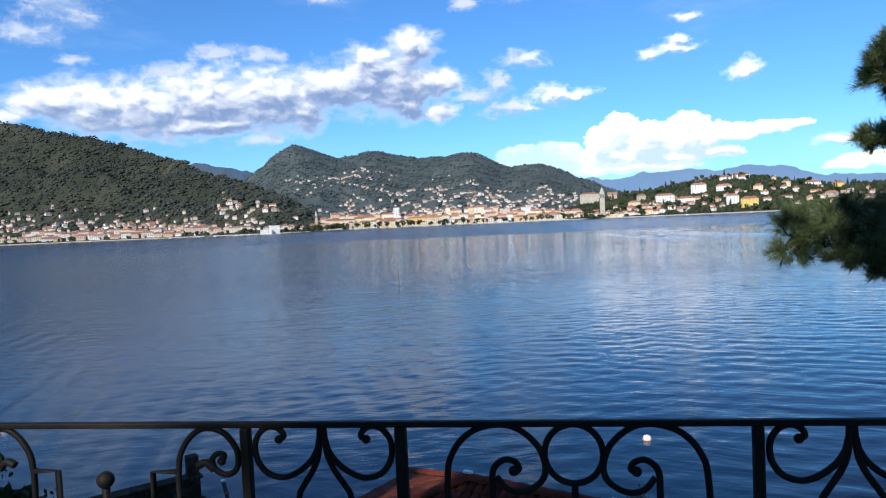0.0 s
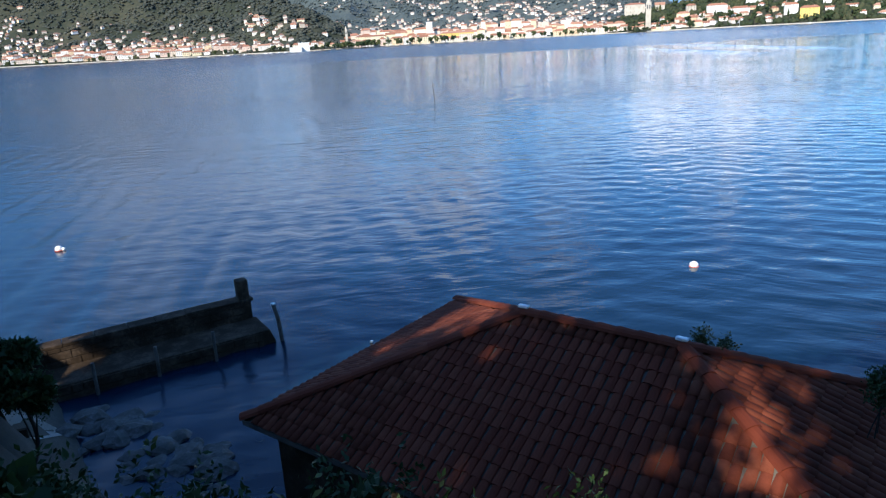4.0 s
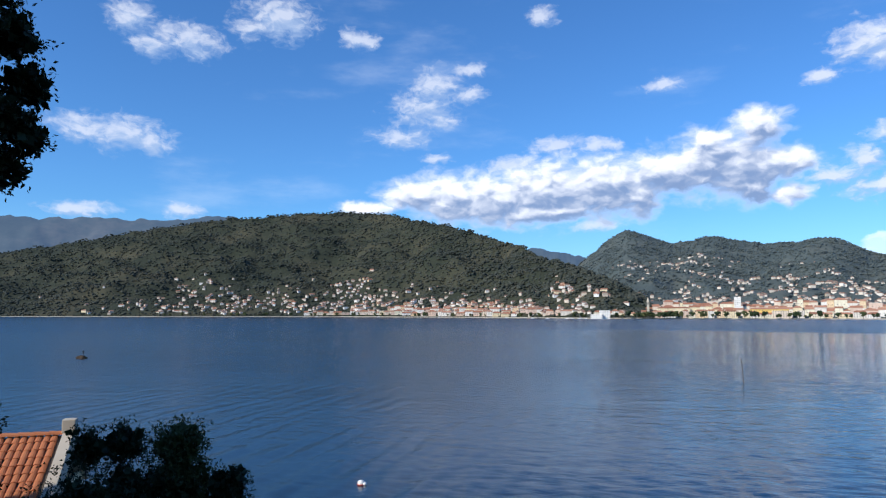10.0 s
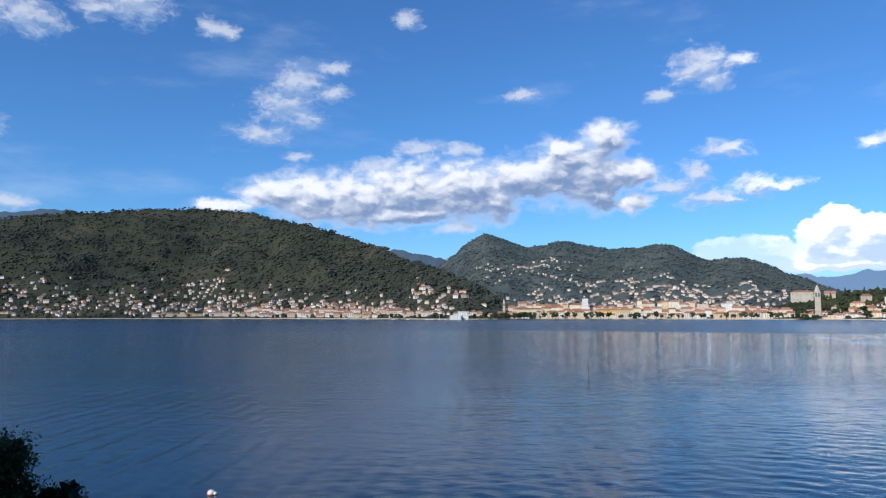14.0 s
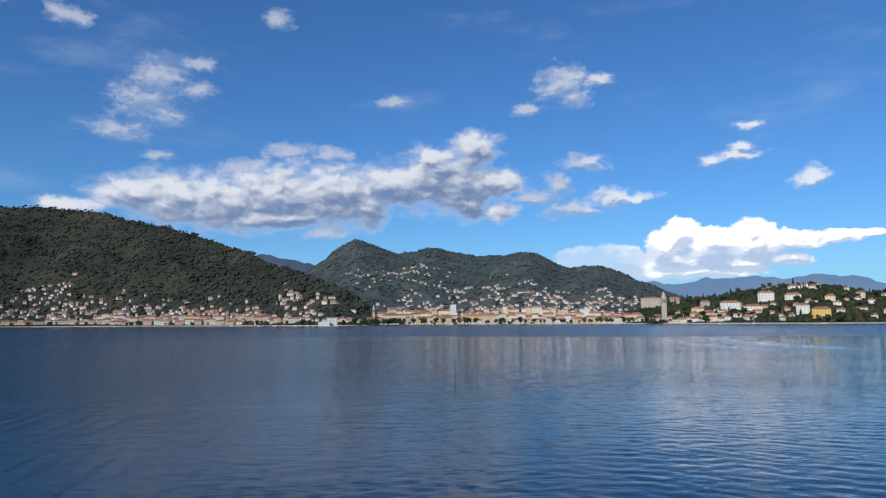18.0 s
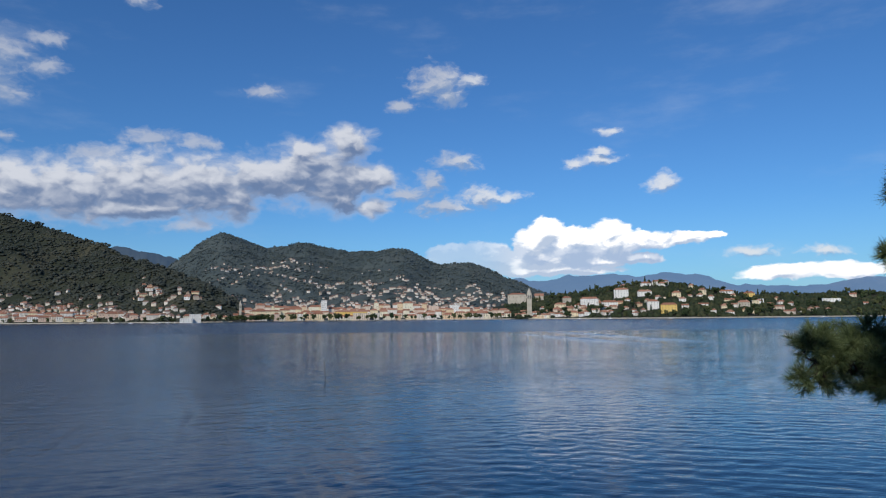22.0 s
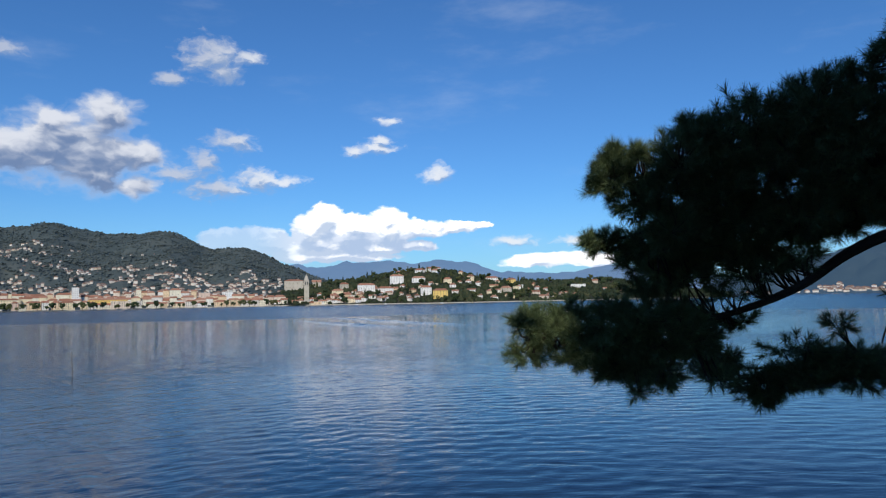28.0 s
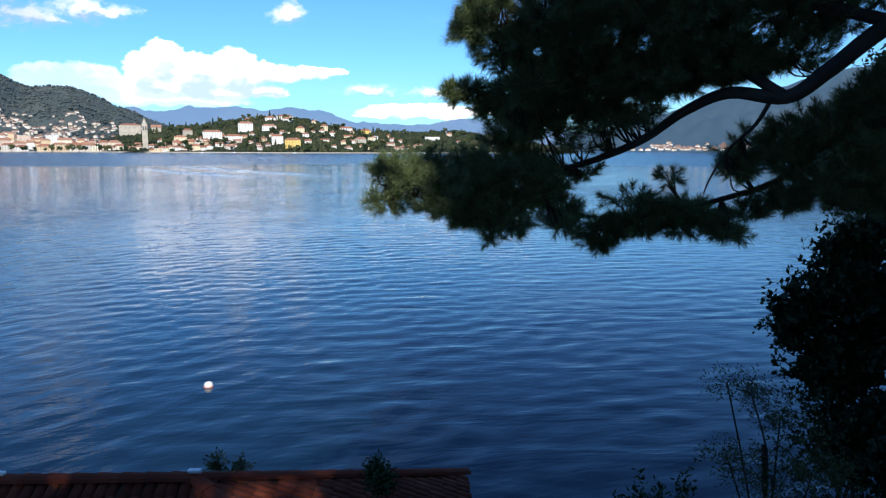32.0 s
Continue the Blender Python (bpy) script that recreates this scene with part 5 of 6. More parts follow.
# ---------------------------------------------------------------- leaves
def leaf_cloud(name, blobs, count, leaf, mat, parent, seed, hug=0.55, sprig=7, aspect=0.45, spread=0.09, up=0.3, label=""):
    """A crown of separate leaves in sprigs through a set of lumps (centre, radii)."""
    r = np.random.default_rng(seed)
    c = np.array([b[0] for b in blobs], float)
    s = np.array([b[1] for b in blobs], float)
    weight = (s[:, 0] * s[:, 1] + s[:, 1] * s[:, 2] + s[:, 0] * s[:, 2])
    k = count // sprig
    pick = r.choice(len(blobs), k, p=weight / weight.sum())
    d = r.normal(size=(k, 3))
    d /= np.linalg.norm(d, axis=1)[:, None]
    rad = r.uniform(0, 1, k) ** (1 - hug)
    rad *= 1 + 0.22 * np.sin(d[:, 0] * 7 + pick) * np.cos(d[:, 2] * 6 + pick * 2)
    heart = c[pick] + d * s[pick] * rad[:, None]
    axis = d * 0.6 + r.normal(size=(k, 3)) * 0.5 + np.array([0, 0, up])
    axis /= np.linalg.norm(axis, axis=1)[:, None]
    n = k * sprig
    base = np.repeat(heart, sprig, 0) + np.repeat(axis, sprig, 0) * r.uniform(-1, 1, (n, 1)) * spread + r.normal(size=(n, 3)) * spread * 0.25
    way = np.repeat(axis, sprig, 0) * 0.5 + r.normal(size=(n, 3)) * 0.7
    way /= np.linalg.norm(way, axis=1)[:, None]
    side = np.cross(way, r.normal(size=(n, 3)))
    side /= np.linalg.norm(side, axis=1)[:, None]
    fold = np.cross(way, side)
    size = leaf * r.uniform(0.65, 1.3, (n, 1))
    a, e = base, base + way * size
    m = base + way * size * 0.5
    v = np.stack([a, m + side * size * aspect * 0.5 + fold * size * 0.08, e, m - side * size * aspect * 0.5 + fold * size * 0.08], 1)
    f = np.arange(n * 4).reshape(n, 4)
    return quads_object(name, v.reshape(-1, 3), f, M[mat], parent, label)


def thicket(blobs, leaf, mat, parent, seed, share=60):
    """The dim inside of a crown: larger leaves set deeper."""
    inner = [(c, tuple(0.6 * q for q in s)) for c, s in blobs]
    leaf_cloud("inner_foliage", inner, share * len(blobs) * 7, leaf, mat, parent, seed + 500, hug=0.3, sprig=7, aspect=0.8, spread=leaf * 0.6)


def limbs(parent, base, tips, r0, bend=0.25, seed=1, trunk_to=None):
    """A tapered trunk and limbs that run from it to the given tips."""
    r = np.random.default_rng(seed)
    base = np.array(base, float)
    crown = np.array(trunk_to if trunk_to is not None else np.mean(tips, 0), float)
    line = smooth_line([base, base * 0.6 + crown * 0.4 + r.normal(0, bend, 3) * (1, 1, 0), crown], 6)
    bm = bmesh.new()
    tube(bm, line, list(np.linspace(r0, r0 * 0.4, len(line))), 10)
    part("trunk", bm, M["bark"], parent)
    for k, tip in enumerate(tips):
        start = np.array(line[int(len(line) * r.uniform(0.35, 0.9))])
        tip = np.array(tip, float)
        mid = (start + tip) / 2 + np.array([0, 0, np.linalg.norm(tip - start) * 0.1]) + r.normal(0, 0.1, 3)
        path = smooth_line([start, mid, tip], 5)
        bm = bmesh.new()
        tube(bm, path, list(np.linspace(r0 * 0.3, 0.012, len(path))), 6)
        part("limb", bm, M["bark"], parent)


def from_left(az, el, d):
    return Vector((-0.15, -0.45, 10.75)) + aim(az, el) * d


def from_right(az, el, d):
    return Vector((0.25, -0.05, 10.9)) + aim(az, el) * d


# evergreen oak beside the terrace
def oak():
    lumps = [((63.5, 23), 0.9), ((62.2, 18), 0.8), ((58.6, 14.6), 0.58), ((56.3, 14.1), 0.34), ((57.4, 10.8), 0.42), ((61, 9.8), 0.66), ((63.4, 5.2), 0.82), ((62.6, 1), 0.88), ((62.0, -3), 0.92), ((61.0, -7.2), 0.9), ((62.4, -12), 1.0), ((63.5, -18), 1.1), ((62, -25), 1.2),
             ((60.6, 17), 0.5), ((66, 14), 1.3), ((68, 21), 1.6), ((67, 27), 1.5), ((68, 6), 1.5), ((68, -1), 1.5), ((67, -9), 1.4), ((70, -16), 1.9), ((69, -28), 1.8), ((59.0, 1.8), 0.25), ((58.5, -4.6), 0.3), ((58.4, -9.5), 0.5),
             ((63.4, 8.6), 0.8), ((62.4, 7.0), 0.6), ((62.6, 3.2), 0.7), ((55.6, 16.5), 0.36), ((57.0, 19.6), 0.45), ((58.6, 23), 0.5), ((55.6, 13.0), 0.28), ((60.4, -8), 0.6), ((60.2, -5.5), 0.5), ((60.4, -1.5), 0.5), ((60.8, 4.5), 0.5), ((60.2, -13), 0.7)]
    top = thing("evergreen_oak", pose(-11.5, 4.2, bank(-11.5, 4.2)), "tall dark evergreen oak beside the terrace", "tree")
    o = Vector(top.matrix_world.translation)
    blobs = [(from_left(a, e, 10.5 + (k % 3) * 0.5) - o, (s, s, s * 0.9)) for k, ((a, e), s) in enumerate(lumps)]
    limbs(top, (0, 0, -0.3), [b[0] for b in blobs[::2]], 0.2, seed=2, trunk_to=blobs[17][0])
    leaf_cloud("crown", blobs, 120000, 0.078, "oak_leaf", top, 7, hug=0.5, sprig=9, spread=0.15)
    thicket(blobs, 0.15, "oak_leaf", top, 7, 300)


oak()


def bush(name, label, category, spots, base_d, count, leaf, mat, seed, origin=from_left, trunk=0.07, hug=0.45, aspect=0.45, group="", spread=0.09, sprig=7, inner=0.2):
    """A shrub or small tree whose lumps are given as direction, distance and radii."""
    c = [origin(a, e, d) for a, e, d, _, _ in spots]
    foot = sum(c, Vector()) / len(c)
    ground = max(0.0, bank(foot.x, foot.y))
    top = thing(name, pose(foot.x, foot.y, ground), label, category, group)
    o = Vector(top.matrix_world.translation)
    blobs = [(p - o, (w, w, h)) for p, (_, _, _, w, h) in zip(c, spots)]
    limbs(top, (0, 0, -0.2), [b[0] for b in blobs], trunk, seed=seed)
    leaf_cloud("crown", blobs, count, leaf, mat, top, seed, hug=hug, aspect=aspect, spread=spread, sprig=sprig)
    if inner:
        thicket(blobs, inner, mat, top, seed, 170)
    return top


bush("garden_tree", "rounded dark garden tree with olive tips near the shore", "tree", [(45.4, -9.2, 20.5, 0.85, 0.75), (45.2, -12, 20.5, 1.1, 1.1), (44.2, -15.5, 20.5, 1.0, 1.3)], 20, 15000, 0.085, "olive_leaf", 41)
bush("garden_tree", "dark bushy garden tree beside the tiled roof", "tree", [(49.2, -9.0, 20, 0.7, 0.65), (48.5, -12.5, 20, 1.3, 1.1), (48.5, -17, 20, 1.4, 1.4), (51.6, -9.2, 19.5, 0.5, 0.65), (52.0, -13.5, 19, 1.2, 1.2), (52.5, -18.5, 19, 1.4, 1.3)], 20, 22000, 0.085, "oak_leaf", 42)
bush("clipped_hedge", "tall clipped dark evergreen hedge by the garden path", "hedge", [(41.7, -12.2, 20, 0.62, 0.42), (41.8, -14.0, 20, 0.66, 0.75), (41.9, -16.8, 20, 0.7, 0.8), (42.5, -20, 20, 0.8, 0.9)], 20, 12000, 0.07, "oak_leaf", 43)
bush("low_hedge", "low rounded hedge above the jetty", "hedge", [(38.6, -19.4, 20.5, 0.55, 0.5), (37.0, -19.3, 20.5, 0.6, 0.45), (35.4, -19.6, 20.5, 0.5, 0.48), (36.5, -21.8, 20, 0.7, 0.6), (35.0, -22.5, 20, 0.5, 0.7)], 20, 9000, 0.06, "hedge_leaf", 44)
bush("dark_shrub", "dark evergreen shrub below the oak", "shrub", [(60.0, -8.0, 15, 0.42, 0.5), (61.5, -11, 15, 0.7, 0.8), (58.6, -15.4, 15, 0.9, 0.9), (59.5, -20, 14, 1.3, 1.2), (56, -18, 15, 1.0, 1.0), (54, -22, 15, 1.2, 1.2), (50, -24, 15, 1.2, 1.0), (47, -24, 16, 0.9, 0.7)], 15, 22000, 0.08, "oak_leaf", 45)


# the tiled garden house
def garden_house():
    ridge_l, ridge_r = from_left(65, -8.0, 26.5), from_left(52.75, -8.2, 25)
    along = (ridge_r - ridge_l)
    along.z = 0
    length = along.length
    along.normalize()
    toward = Vector((along.y, -along.x, 0))
    if toward.dot(Vector((0, 0, 0)) - ridge_r) < 0:
        toward = -toward
    zr = ridge_r.z
    m = Matrix((along, -toward, Vector((0, 0, 1)))).transposed().to_4x4()
    m.translation = Vector((ridge_l.x, ridge_l.y, 0))
    top = thing("garden_house", m, "garden house with bright orange clay tile roof", "house")
    run, drop = 2.9, 1.45
    bm = bmesh.new()
    box(bm, 0, length - 0.05, -run + 0.3, run - 0.3, 1.5, zr - drop - 0.02)
    part("wall", bm, M["cream_render"], top)
    v = [(0, -run, zr - drop), (length, -run, zr - drop), (length, 0, zr), (0, 0, zr), (0, run, zr - drop), (length, run, zr - drop)]
    mesh_object("roof_deck", v + [(x, y, z - 0.1) for x, y, z in v], [(0, 1, 2, 3), (3, 2, 5, 4), (6, 9, 8, 7), (9, 10, 11, 8), (0, 6, 7, 1), (4, 5, 11, 10)], M["wood"], top)
    up = Vector((0, run, drop)).normalized()
    fm = Matrix((Vector((1, 0, 0)), up, Vector((1, 0, 0)).cross(up))).transposed().to_4x4()
    fm.translation = Vector((0, -run, zr - drop))
    total = math.hypot(run, drop)
    rows = int(total / 0.34)
    tiled_slope(top, fm, lambda s: (0.1, length - 0.35), rows, 0.2, total / rows, "orange_tile", lambda x, j: x > length - 4.2, 180, 51)
    ridge = shared_mesh(("orange_ridge",), lambda: ("ridge_tile", *tile_data(0.3, 0.46, 0.09), M["orange_tile"]))
    for k in range(int(length / 0.42)):
        child("ridge_tile", ridge, top, Matrix.Translation((k * 0.42, 0, zr + 0.05)) @ Matrix.Rotation(radians(-90), 4, "Z"))
    for side in (-1, 1):
        bm = bmesh.new()
        y0, y1, z0, z1 = 0.0, side * run, zr, zr - drop
        vs = [bm.verts.new(p) for p in ((length - 0.2, y0, z0 - 0.5), (length + 0.1, y0, z0 - 0.5), (length + 0.1, y1, z1 - 0.5), (length - 0.2, y1, z1 - 0.5), (length - 0.2, y0, z0 + 0.2), (length + 0.1, y0, z0 + 0.2), (length + 0.1, y1, z1 + 0.2), (length - 0.2, y1, z1 + 0.2))]
        for q in ((0, 1, 2, 3), (4, 7, 6, 5), (0, 4, 5, 1), (1, 5, 6, 2), (2, 6, 7, 3), (3, 7, 4, 0)):
            bm.faces.new([vs[i] for i in q])
        part("gable_parapet", bm, M["far_stone"], top, "raised grey stone gable parapet")
    bm = bmesh.new()
    box(bm, length - 0.24, length + 0.14, -0.2, 0.2, zr + 0.1, zr + 0.5, 0.03)
    part("gable_cap", bm, M["far_stone"], top)


garden_house()


# ---------------------------------------------------------------- pine over the water
def pine():
    foot = Vector((11.0, 1.0, bank(11.0, 1.0)))
    top = thing("pine_tree", pose(*foot), "dark pine with long needles reaching over the lake", "pine tree")
    P = lambda a, e, d=9.6: np.array(from_right(a, e, d) - foot)
    lines = {
        "trunk": ([np.array((0, 0, -0.4)), P(-88, -4, 10.6), P(-86, 6, 10.4), P(-82, 16, 10.2), P(-78, 26, 10.0)], 0.26, 0.12),
        "main": ([P(-83, 12, 10.2), P(-75, 10.5, 10.0), P(-69.5, 8.5, 9.8), P(-66, 5.7), P(-63.4, 3.9), P(-59.6, 4.3), P(-56.5, 3.0), P(-53.4, 0.8), P(-49.2, -0.95), P(-44.3, -2.1), P(-38, -2.7, 9.4), P(-33.5, -2.9, 9.2)], 0.13, 0.012),
        "low": ([P(-84, 4, 10.2), P(-73, 3.0, 10.2), P(-66, 0.7, 10.2), P(-63.3, -2.0, 10.4), P(-59.4, -3.55, 10.6), P(-54.4, -4.9, 10.8), P(-48.8, -5.2, 10.9)], 0.09, 0.012),
        "mid": ([P(-63.4, 3.9), P(-59, 6.5), P(-54, 7.0), P(-48, 6.2, 9.4), P(-42.5, 5.2, 9.4), P(-39.2, 4.6, 9.6)], 0.07, 0.012),
        "upper": ([P(-69.5, 8.5, 9.8), P(-63, 10.5), P(-57, 11), P(-51, 10.6), P(-45.5, 9.8, 9.2), P(-40.5, 9.4, 9.0)], 0.08, 0.012),
        "top": ([P(-82, 16, 10.2), P(-74, 15, 10), P(-67, 15.5), P(-61, 16)], 0.09, 0.012),
        "hang": ([P(-62.5, 3.9), P(-61.5, 2.0), P(-59.8, 0.2), P(-58.6, -2.0), P(-58.2, -3.2)], 0.03, 0.008),
    }
    paths = {}
    for nm, (pts, r0, r1) in lines.items():
        line = smooth_line(pts, 6)
        paths[nm] = np.array(line)
        bm = bmesh.new()
        tube(bm, line, list(np.linspace(r0, r1, len(line))), 10 if r0 > 0.1 else 7)
        part("trunk" if nm == "trunk" else "limb", bm, M["bark"], top)
    wood = np.concatenate([paths[n] for n in lines if n != "trunk"])
    # foliage pads: azimuth, elevation, half width, half height in degrees, distance
    upper_pads = ((-40.6, 9.6, 1.9, 1.8, 9.0), (-42.5, 7.8, 2.2, 1.6, 9.1), (-45.5, 10.4, 2.6, 2.4, 9.2), (-50, 12.2, 2.8, 2.6, 9.4), (-54.8, 13.0, 2.8, 2.8, 9.6), (-58.5, 12.3, 2.4, 2.2, 9.6), (-62.5, 16.2, 2.8, 2.2, 9.8), (-67.5, 15.5, 3.2, 2.6, 9.9), (-63, 11.6, 2.8, 2.0, 9.7), (-68, 11.2, 2.6, 1.6, 9.9), (-48.5, 8.6, 2.6, 2.0, 9.3), (-52.5, 10.2, 2.8, 2.2, 9.8), (-57.5, 9.6, 2.8, 2.0, 9.9), (-61.5, 13.6, 2.4, 1.6, 10.0), (-65.5, 13.2, 2.8, 2.0, 10.1), (-70.5, 13.2, 2.6, 2.4, 10.0), (-58.0, 15.0, 1.6, 1.4, 9.8), (-47.5, 12.4, 1.4, 1.3, 9.2), (-65, 9.0, 2.4, 1.4, 10.0))
    mid_pads = ((-39.6, 4.5, 1.7, 1.0, 9.6), (-42.5, 4.2, 1.9, 1.4, 9.5), (-44.8, 5.6, 1.9, 1.5, 9.0), (-47, 5.0, 2.2, 1.8, 9.5), (-50.5, 6.4, 2.4, 2.2, 9.5), (-53.5, 5.4, 2.0, 1.8, 9.6), (-55, 8.6, 2.6, 2.0, 9.6), (-59, 7.6, 2.6, 1.8, 9.7), (-50, 3.0, 1.8, 0.9, 9.6), (-46, 2.4, 1.6, 0.8, 9.6), (-44, 3.0, 1.6, 1.0, 9.7), (-52.5, 2.6, 1.4, 0.9, 10.0), (-57, 5.2, 1.6, 1.0, 10.0), (-61.5, 6.6, 2.2, 1.4, 10.0))
    low_pads = ((-33.4, -1.8, 1.6, 1.1, 9.3), (-33.2, -4.1, 1.5, 1.1, 9.2), (-36.8, -1.9, 1.9, 1.1, 9.4), (-37.4, -4.2, 1.9, 1.1, 9.2), (-40.5, -2.6, 1.9, 1.5, 9.4), (-40.8, -5.0, 1.6, 1.1, 9.4), (-43.8, -3.2, 1.8, 1.4, 9.5), (-44.0, -5.6, 1.3, 1.2, 9.5), (-46.6, -2.8, 1.6, 1.3, 9.6), (-35.2, -3.0, 1.8, 1.2, 9.4), (-38.8, -3.4, 1.8, 1.3, 9.5), (-42.2, -4.0, 1.8, 1.2, 9.6), (-49.0, -1.6, 1.4, 0.8, 9.8))
    pad_pads = ((-47.5, -5.2, 1.7, 0.9, 10.8), (-50.4, -6.4, 1.7, 1.5, 10.8), (-53.4, -5.4, 1.8, 1.1, 10.7), (-56.6, -5.6, 1.8, 1.0, 10.6), (-59.6, -5.6, 1.7, 1.1, 10.5), (-61.6, -4.2, 1.3, 0.8, 10.4), (-52, -6.0, 1.6, 1.0, 10.8), (-55, -5.2, 1.8, 0.9, 10.7), (-58.2, -4.9, 1.8, 0.9, 10.6))
    fill_pads = ((-41.8, 3.1, 1.5, 1.2, 9.8), (-44.3, 3.1, 1.5, 1.2, 9.9), (-46.3, 2.6, 1.4, 1.1, 9.9), (-42.2, 1.0, 1.3, 0.7, 9.8), (-44.4, 1.2, 1.4, 0.8, 9.8), (-48.7, 3.2, 1.4, 0.9, 9.9), (-51.1, 3.4, 1.4, 0.8, 10.0), (-48.0, 4.6, 1.8, 1.2, 9.9), (-51.2, 5.2, 1.8, 1.2, 9.9), (-54.2, 4.8, 1.5, 0.9, 10.0),
                 (-34.4, -1.2, 1.5, 0.8, 9.5), (-36.8, -0.8, 1.7, 0.9, 9.6), (-40.3, -0.9, 1.8, 1.0, 9.7), (-43.3, -1.2, 1.7, 1.1, 9.8), (-45.6, -0.7, 1.5, 0.8, 9.8), (-38.5, -4.6, 1.7, 1.1, 9.6), (-41.5, -4.4, 1.7, 1.2, 9.7), (-39.4, -5.6, 1.1, 0.7, 9.5), (-41.8, -6.0, 0.8, 0.7, 9.6), (-45.0, -3.8, 1.2, 0.8, 9.8), (-47.6, -4.6, 1.6, 0.9, 10.6), (-50.4, -7.2, 0.8, 0.8, 10.8), (-56.6, -4.2, 1.6, 0.8, 10.6), (-54.3, -4.2, 1.5, 0.7, 10.7),
                 (-40.4, 11.2, 0.8, 0.7, 9.0), (-42.2, 11.2, 0.8, 0.7, 9.1), (-46.6, 13.0, 1.0, 0.9, 9.3), (-56.4, 5.6, 1.8, 1.2, 10.0), (-59.0, 6.0, 1.8, 1.1, 10.0), (-57.6, 7.2, 2.0, 1.3, 10.0))
    right_pads = ((-60.6, -0.8, 1.3, 1.2, 10.0), (-63.0, 0.6, 1.6, 1.4, 10.0), (-66, 1.8, 1.9, 1.6, 10.1), (-66, -2.4, 2.0, 1.2, 10.3), (-69.5, -0.6, 2.2, 2.0, 10.3), (-69.5, 4.2, 1.8, 1.6, 10.1), (-70, -3.2, 1.8, 1.2, 10.4), (-64.5, -0.8, 1.8, 1.2, 10.2), (-67.5, 0.4, 2.0, 1.4, 10.2), (-68, 3.4, 1.8, 1.2, 10.2), (-63.5, -3.4, 1.6, 0.9, 10.3), (-67.8, -3.4, 1.8, 1.0, 10.4))
    solid_pads = ((-59.6, 6.3, 2.4, 1.7, 9.7), (-56.8, 6.3, 2.4, 2.1, 9.7), (-53.4, 5.8, 2.8, 2.0, 9.6), (-49.5, 6.2, 2.8, 2.1, 9.5), (-45.2, 4.8, 2.4, 1.7, 9.4), (-62.9, 10.2, 2.6, 1.7, 9.8), (-66.6, 12.0, 2.6, 1.7, 9.9), (-64.5, 13.1, 3.0, 1.7, 9.9), (-57.3, 9.5, 3.5, 2.4, 9.6), (-69.1, 13.2, 2.6, 2.2, 10.0), (-66.3, 14.8, 2.6, 2.2, 10.0), (-61.0, 12.3, 2.6, 2.0, 9.8), (-45.0, 8.2, 2.6, 2.0, 9.2), (-48.2, 9.9, 2.6, 1.7, 9.3), (-52.3, 11.0, 2.6, 2.0, 9.4), (-54.9, 12.1, 2.6, 1.7, 9.5), (-42.0, -1.2, 2.4, 1.2, 9.4), (-44.8, -1.9, 2.2, 1.2, 9.4), (-46.1, -3.1, 1.5, 1.2, 9.5), (-41.1, -3.7, 1.7, 1.2, 9.4))
    sparse_pads = ((-46.7, 1.7, 2.6, 1.0, 9.5), (-50.3, 2.1, 2.6, 1.0, 9.6), (-53.3, 2.7, 2.2, 1.0, 9.6), (-44.2, 1.8, 2.0, 0.8, 9.4), (-62.4, 7.6, 2.6, 1.7, 9.9), (-63.9, 6.8, 2.2, 1.7, 9.9), (-66.2, 9.1, 2.2, 1.3, 10.0), (-48.9, 0.3, 2.2, 0.5, 9.6), (-61.4, 0.1, 2.2, 1.7, 10.1), (-60.6, -1.2, 1.7, 0.9, 10.2), (-65.2, 1.6, 2.6, 1.7, 10.2), (-68.0, 2.7, 2.2, 1.7, 10.3), (-68.3, -1.3, 1.7, 1.3, 10.3), (-66.2, -2.1, 2.6, 1.6, 10.4), (-64.0, -3.3, 1.3, 0.9, 10.5), (-52.7, -3.8, 2.6, 0.9, 10.7), (-57.3, -4.6, 2.6, 1.0, 10.8), (-54.0, -6.0, 2.2, 0.9, 10.8), (-43.3, -5.6, 2.2, 1.0, 9.4), (-41.9, -6.9, 1.0, 0.8, 9.4), (-47.4, -6.0, 1.5, 0.7, 9.6), (-55.7, -2.0, 1.0, 1.0, 10.4), (-60.5, -5.9, 1.7, 0.8, 10.7))
    shoot_pads = ((-55.6, 15.0, 0.5, 0.5, 9.4), (-57.4, 13.9, 0.8, 0.6, 9.5), (-56.4, 13.4, 0.6, 0.6, 9.5), (-51.0, 14.6, 0.6, 0.5, 9.3), (-52.6, 13.9, 0.6, 0.5, 9.4), (-49.7, 13.4, 0.6, 0.5, 9.3), (-46.0, 12.1, 0.6, 0.6, 9.2), (-47.9, 13.0, 0.5, 0.4, 9.2), (-40.8, 11.4, 0.5, 0.8, 9.0), (-42.8, 11.4, 0.5, 0.5, 9.0), (-39.7, 9.5, 0.5, 0.6, 8.9), (-59.1, 16.3, 0.7, 0.7, 9.7), (-60.4, 17.2, 0.9, 0.7, 9.7), (-54.3, 14.2, 0.6, 0.4, 9.5), (-38.4, 4.7, 0.5, 0.4, 9.3), (-44.3, 5.2, 0.7, 0.7, 8.9), (-44.5, 3.9, 0.7, 0.5, 8.9), (-36.9, -2.7, 0.7, 0.6, 9.1), (-39.2, -3.7, 0.8, 0.6, 9.0))
    r = np.random.default_rng(77)
    twig_bm = bmesh.new()
    verts = []
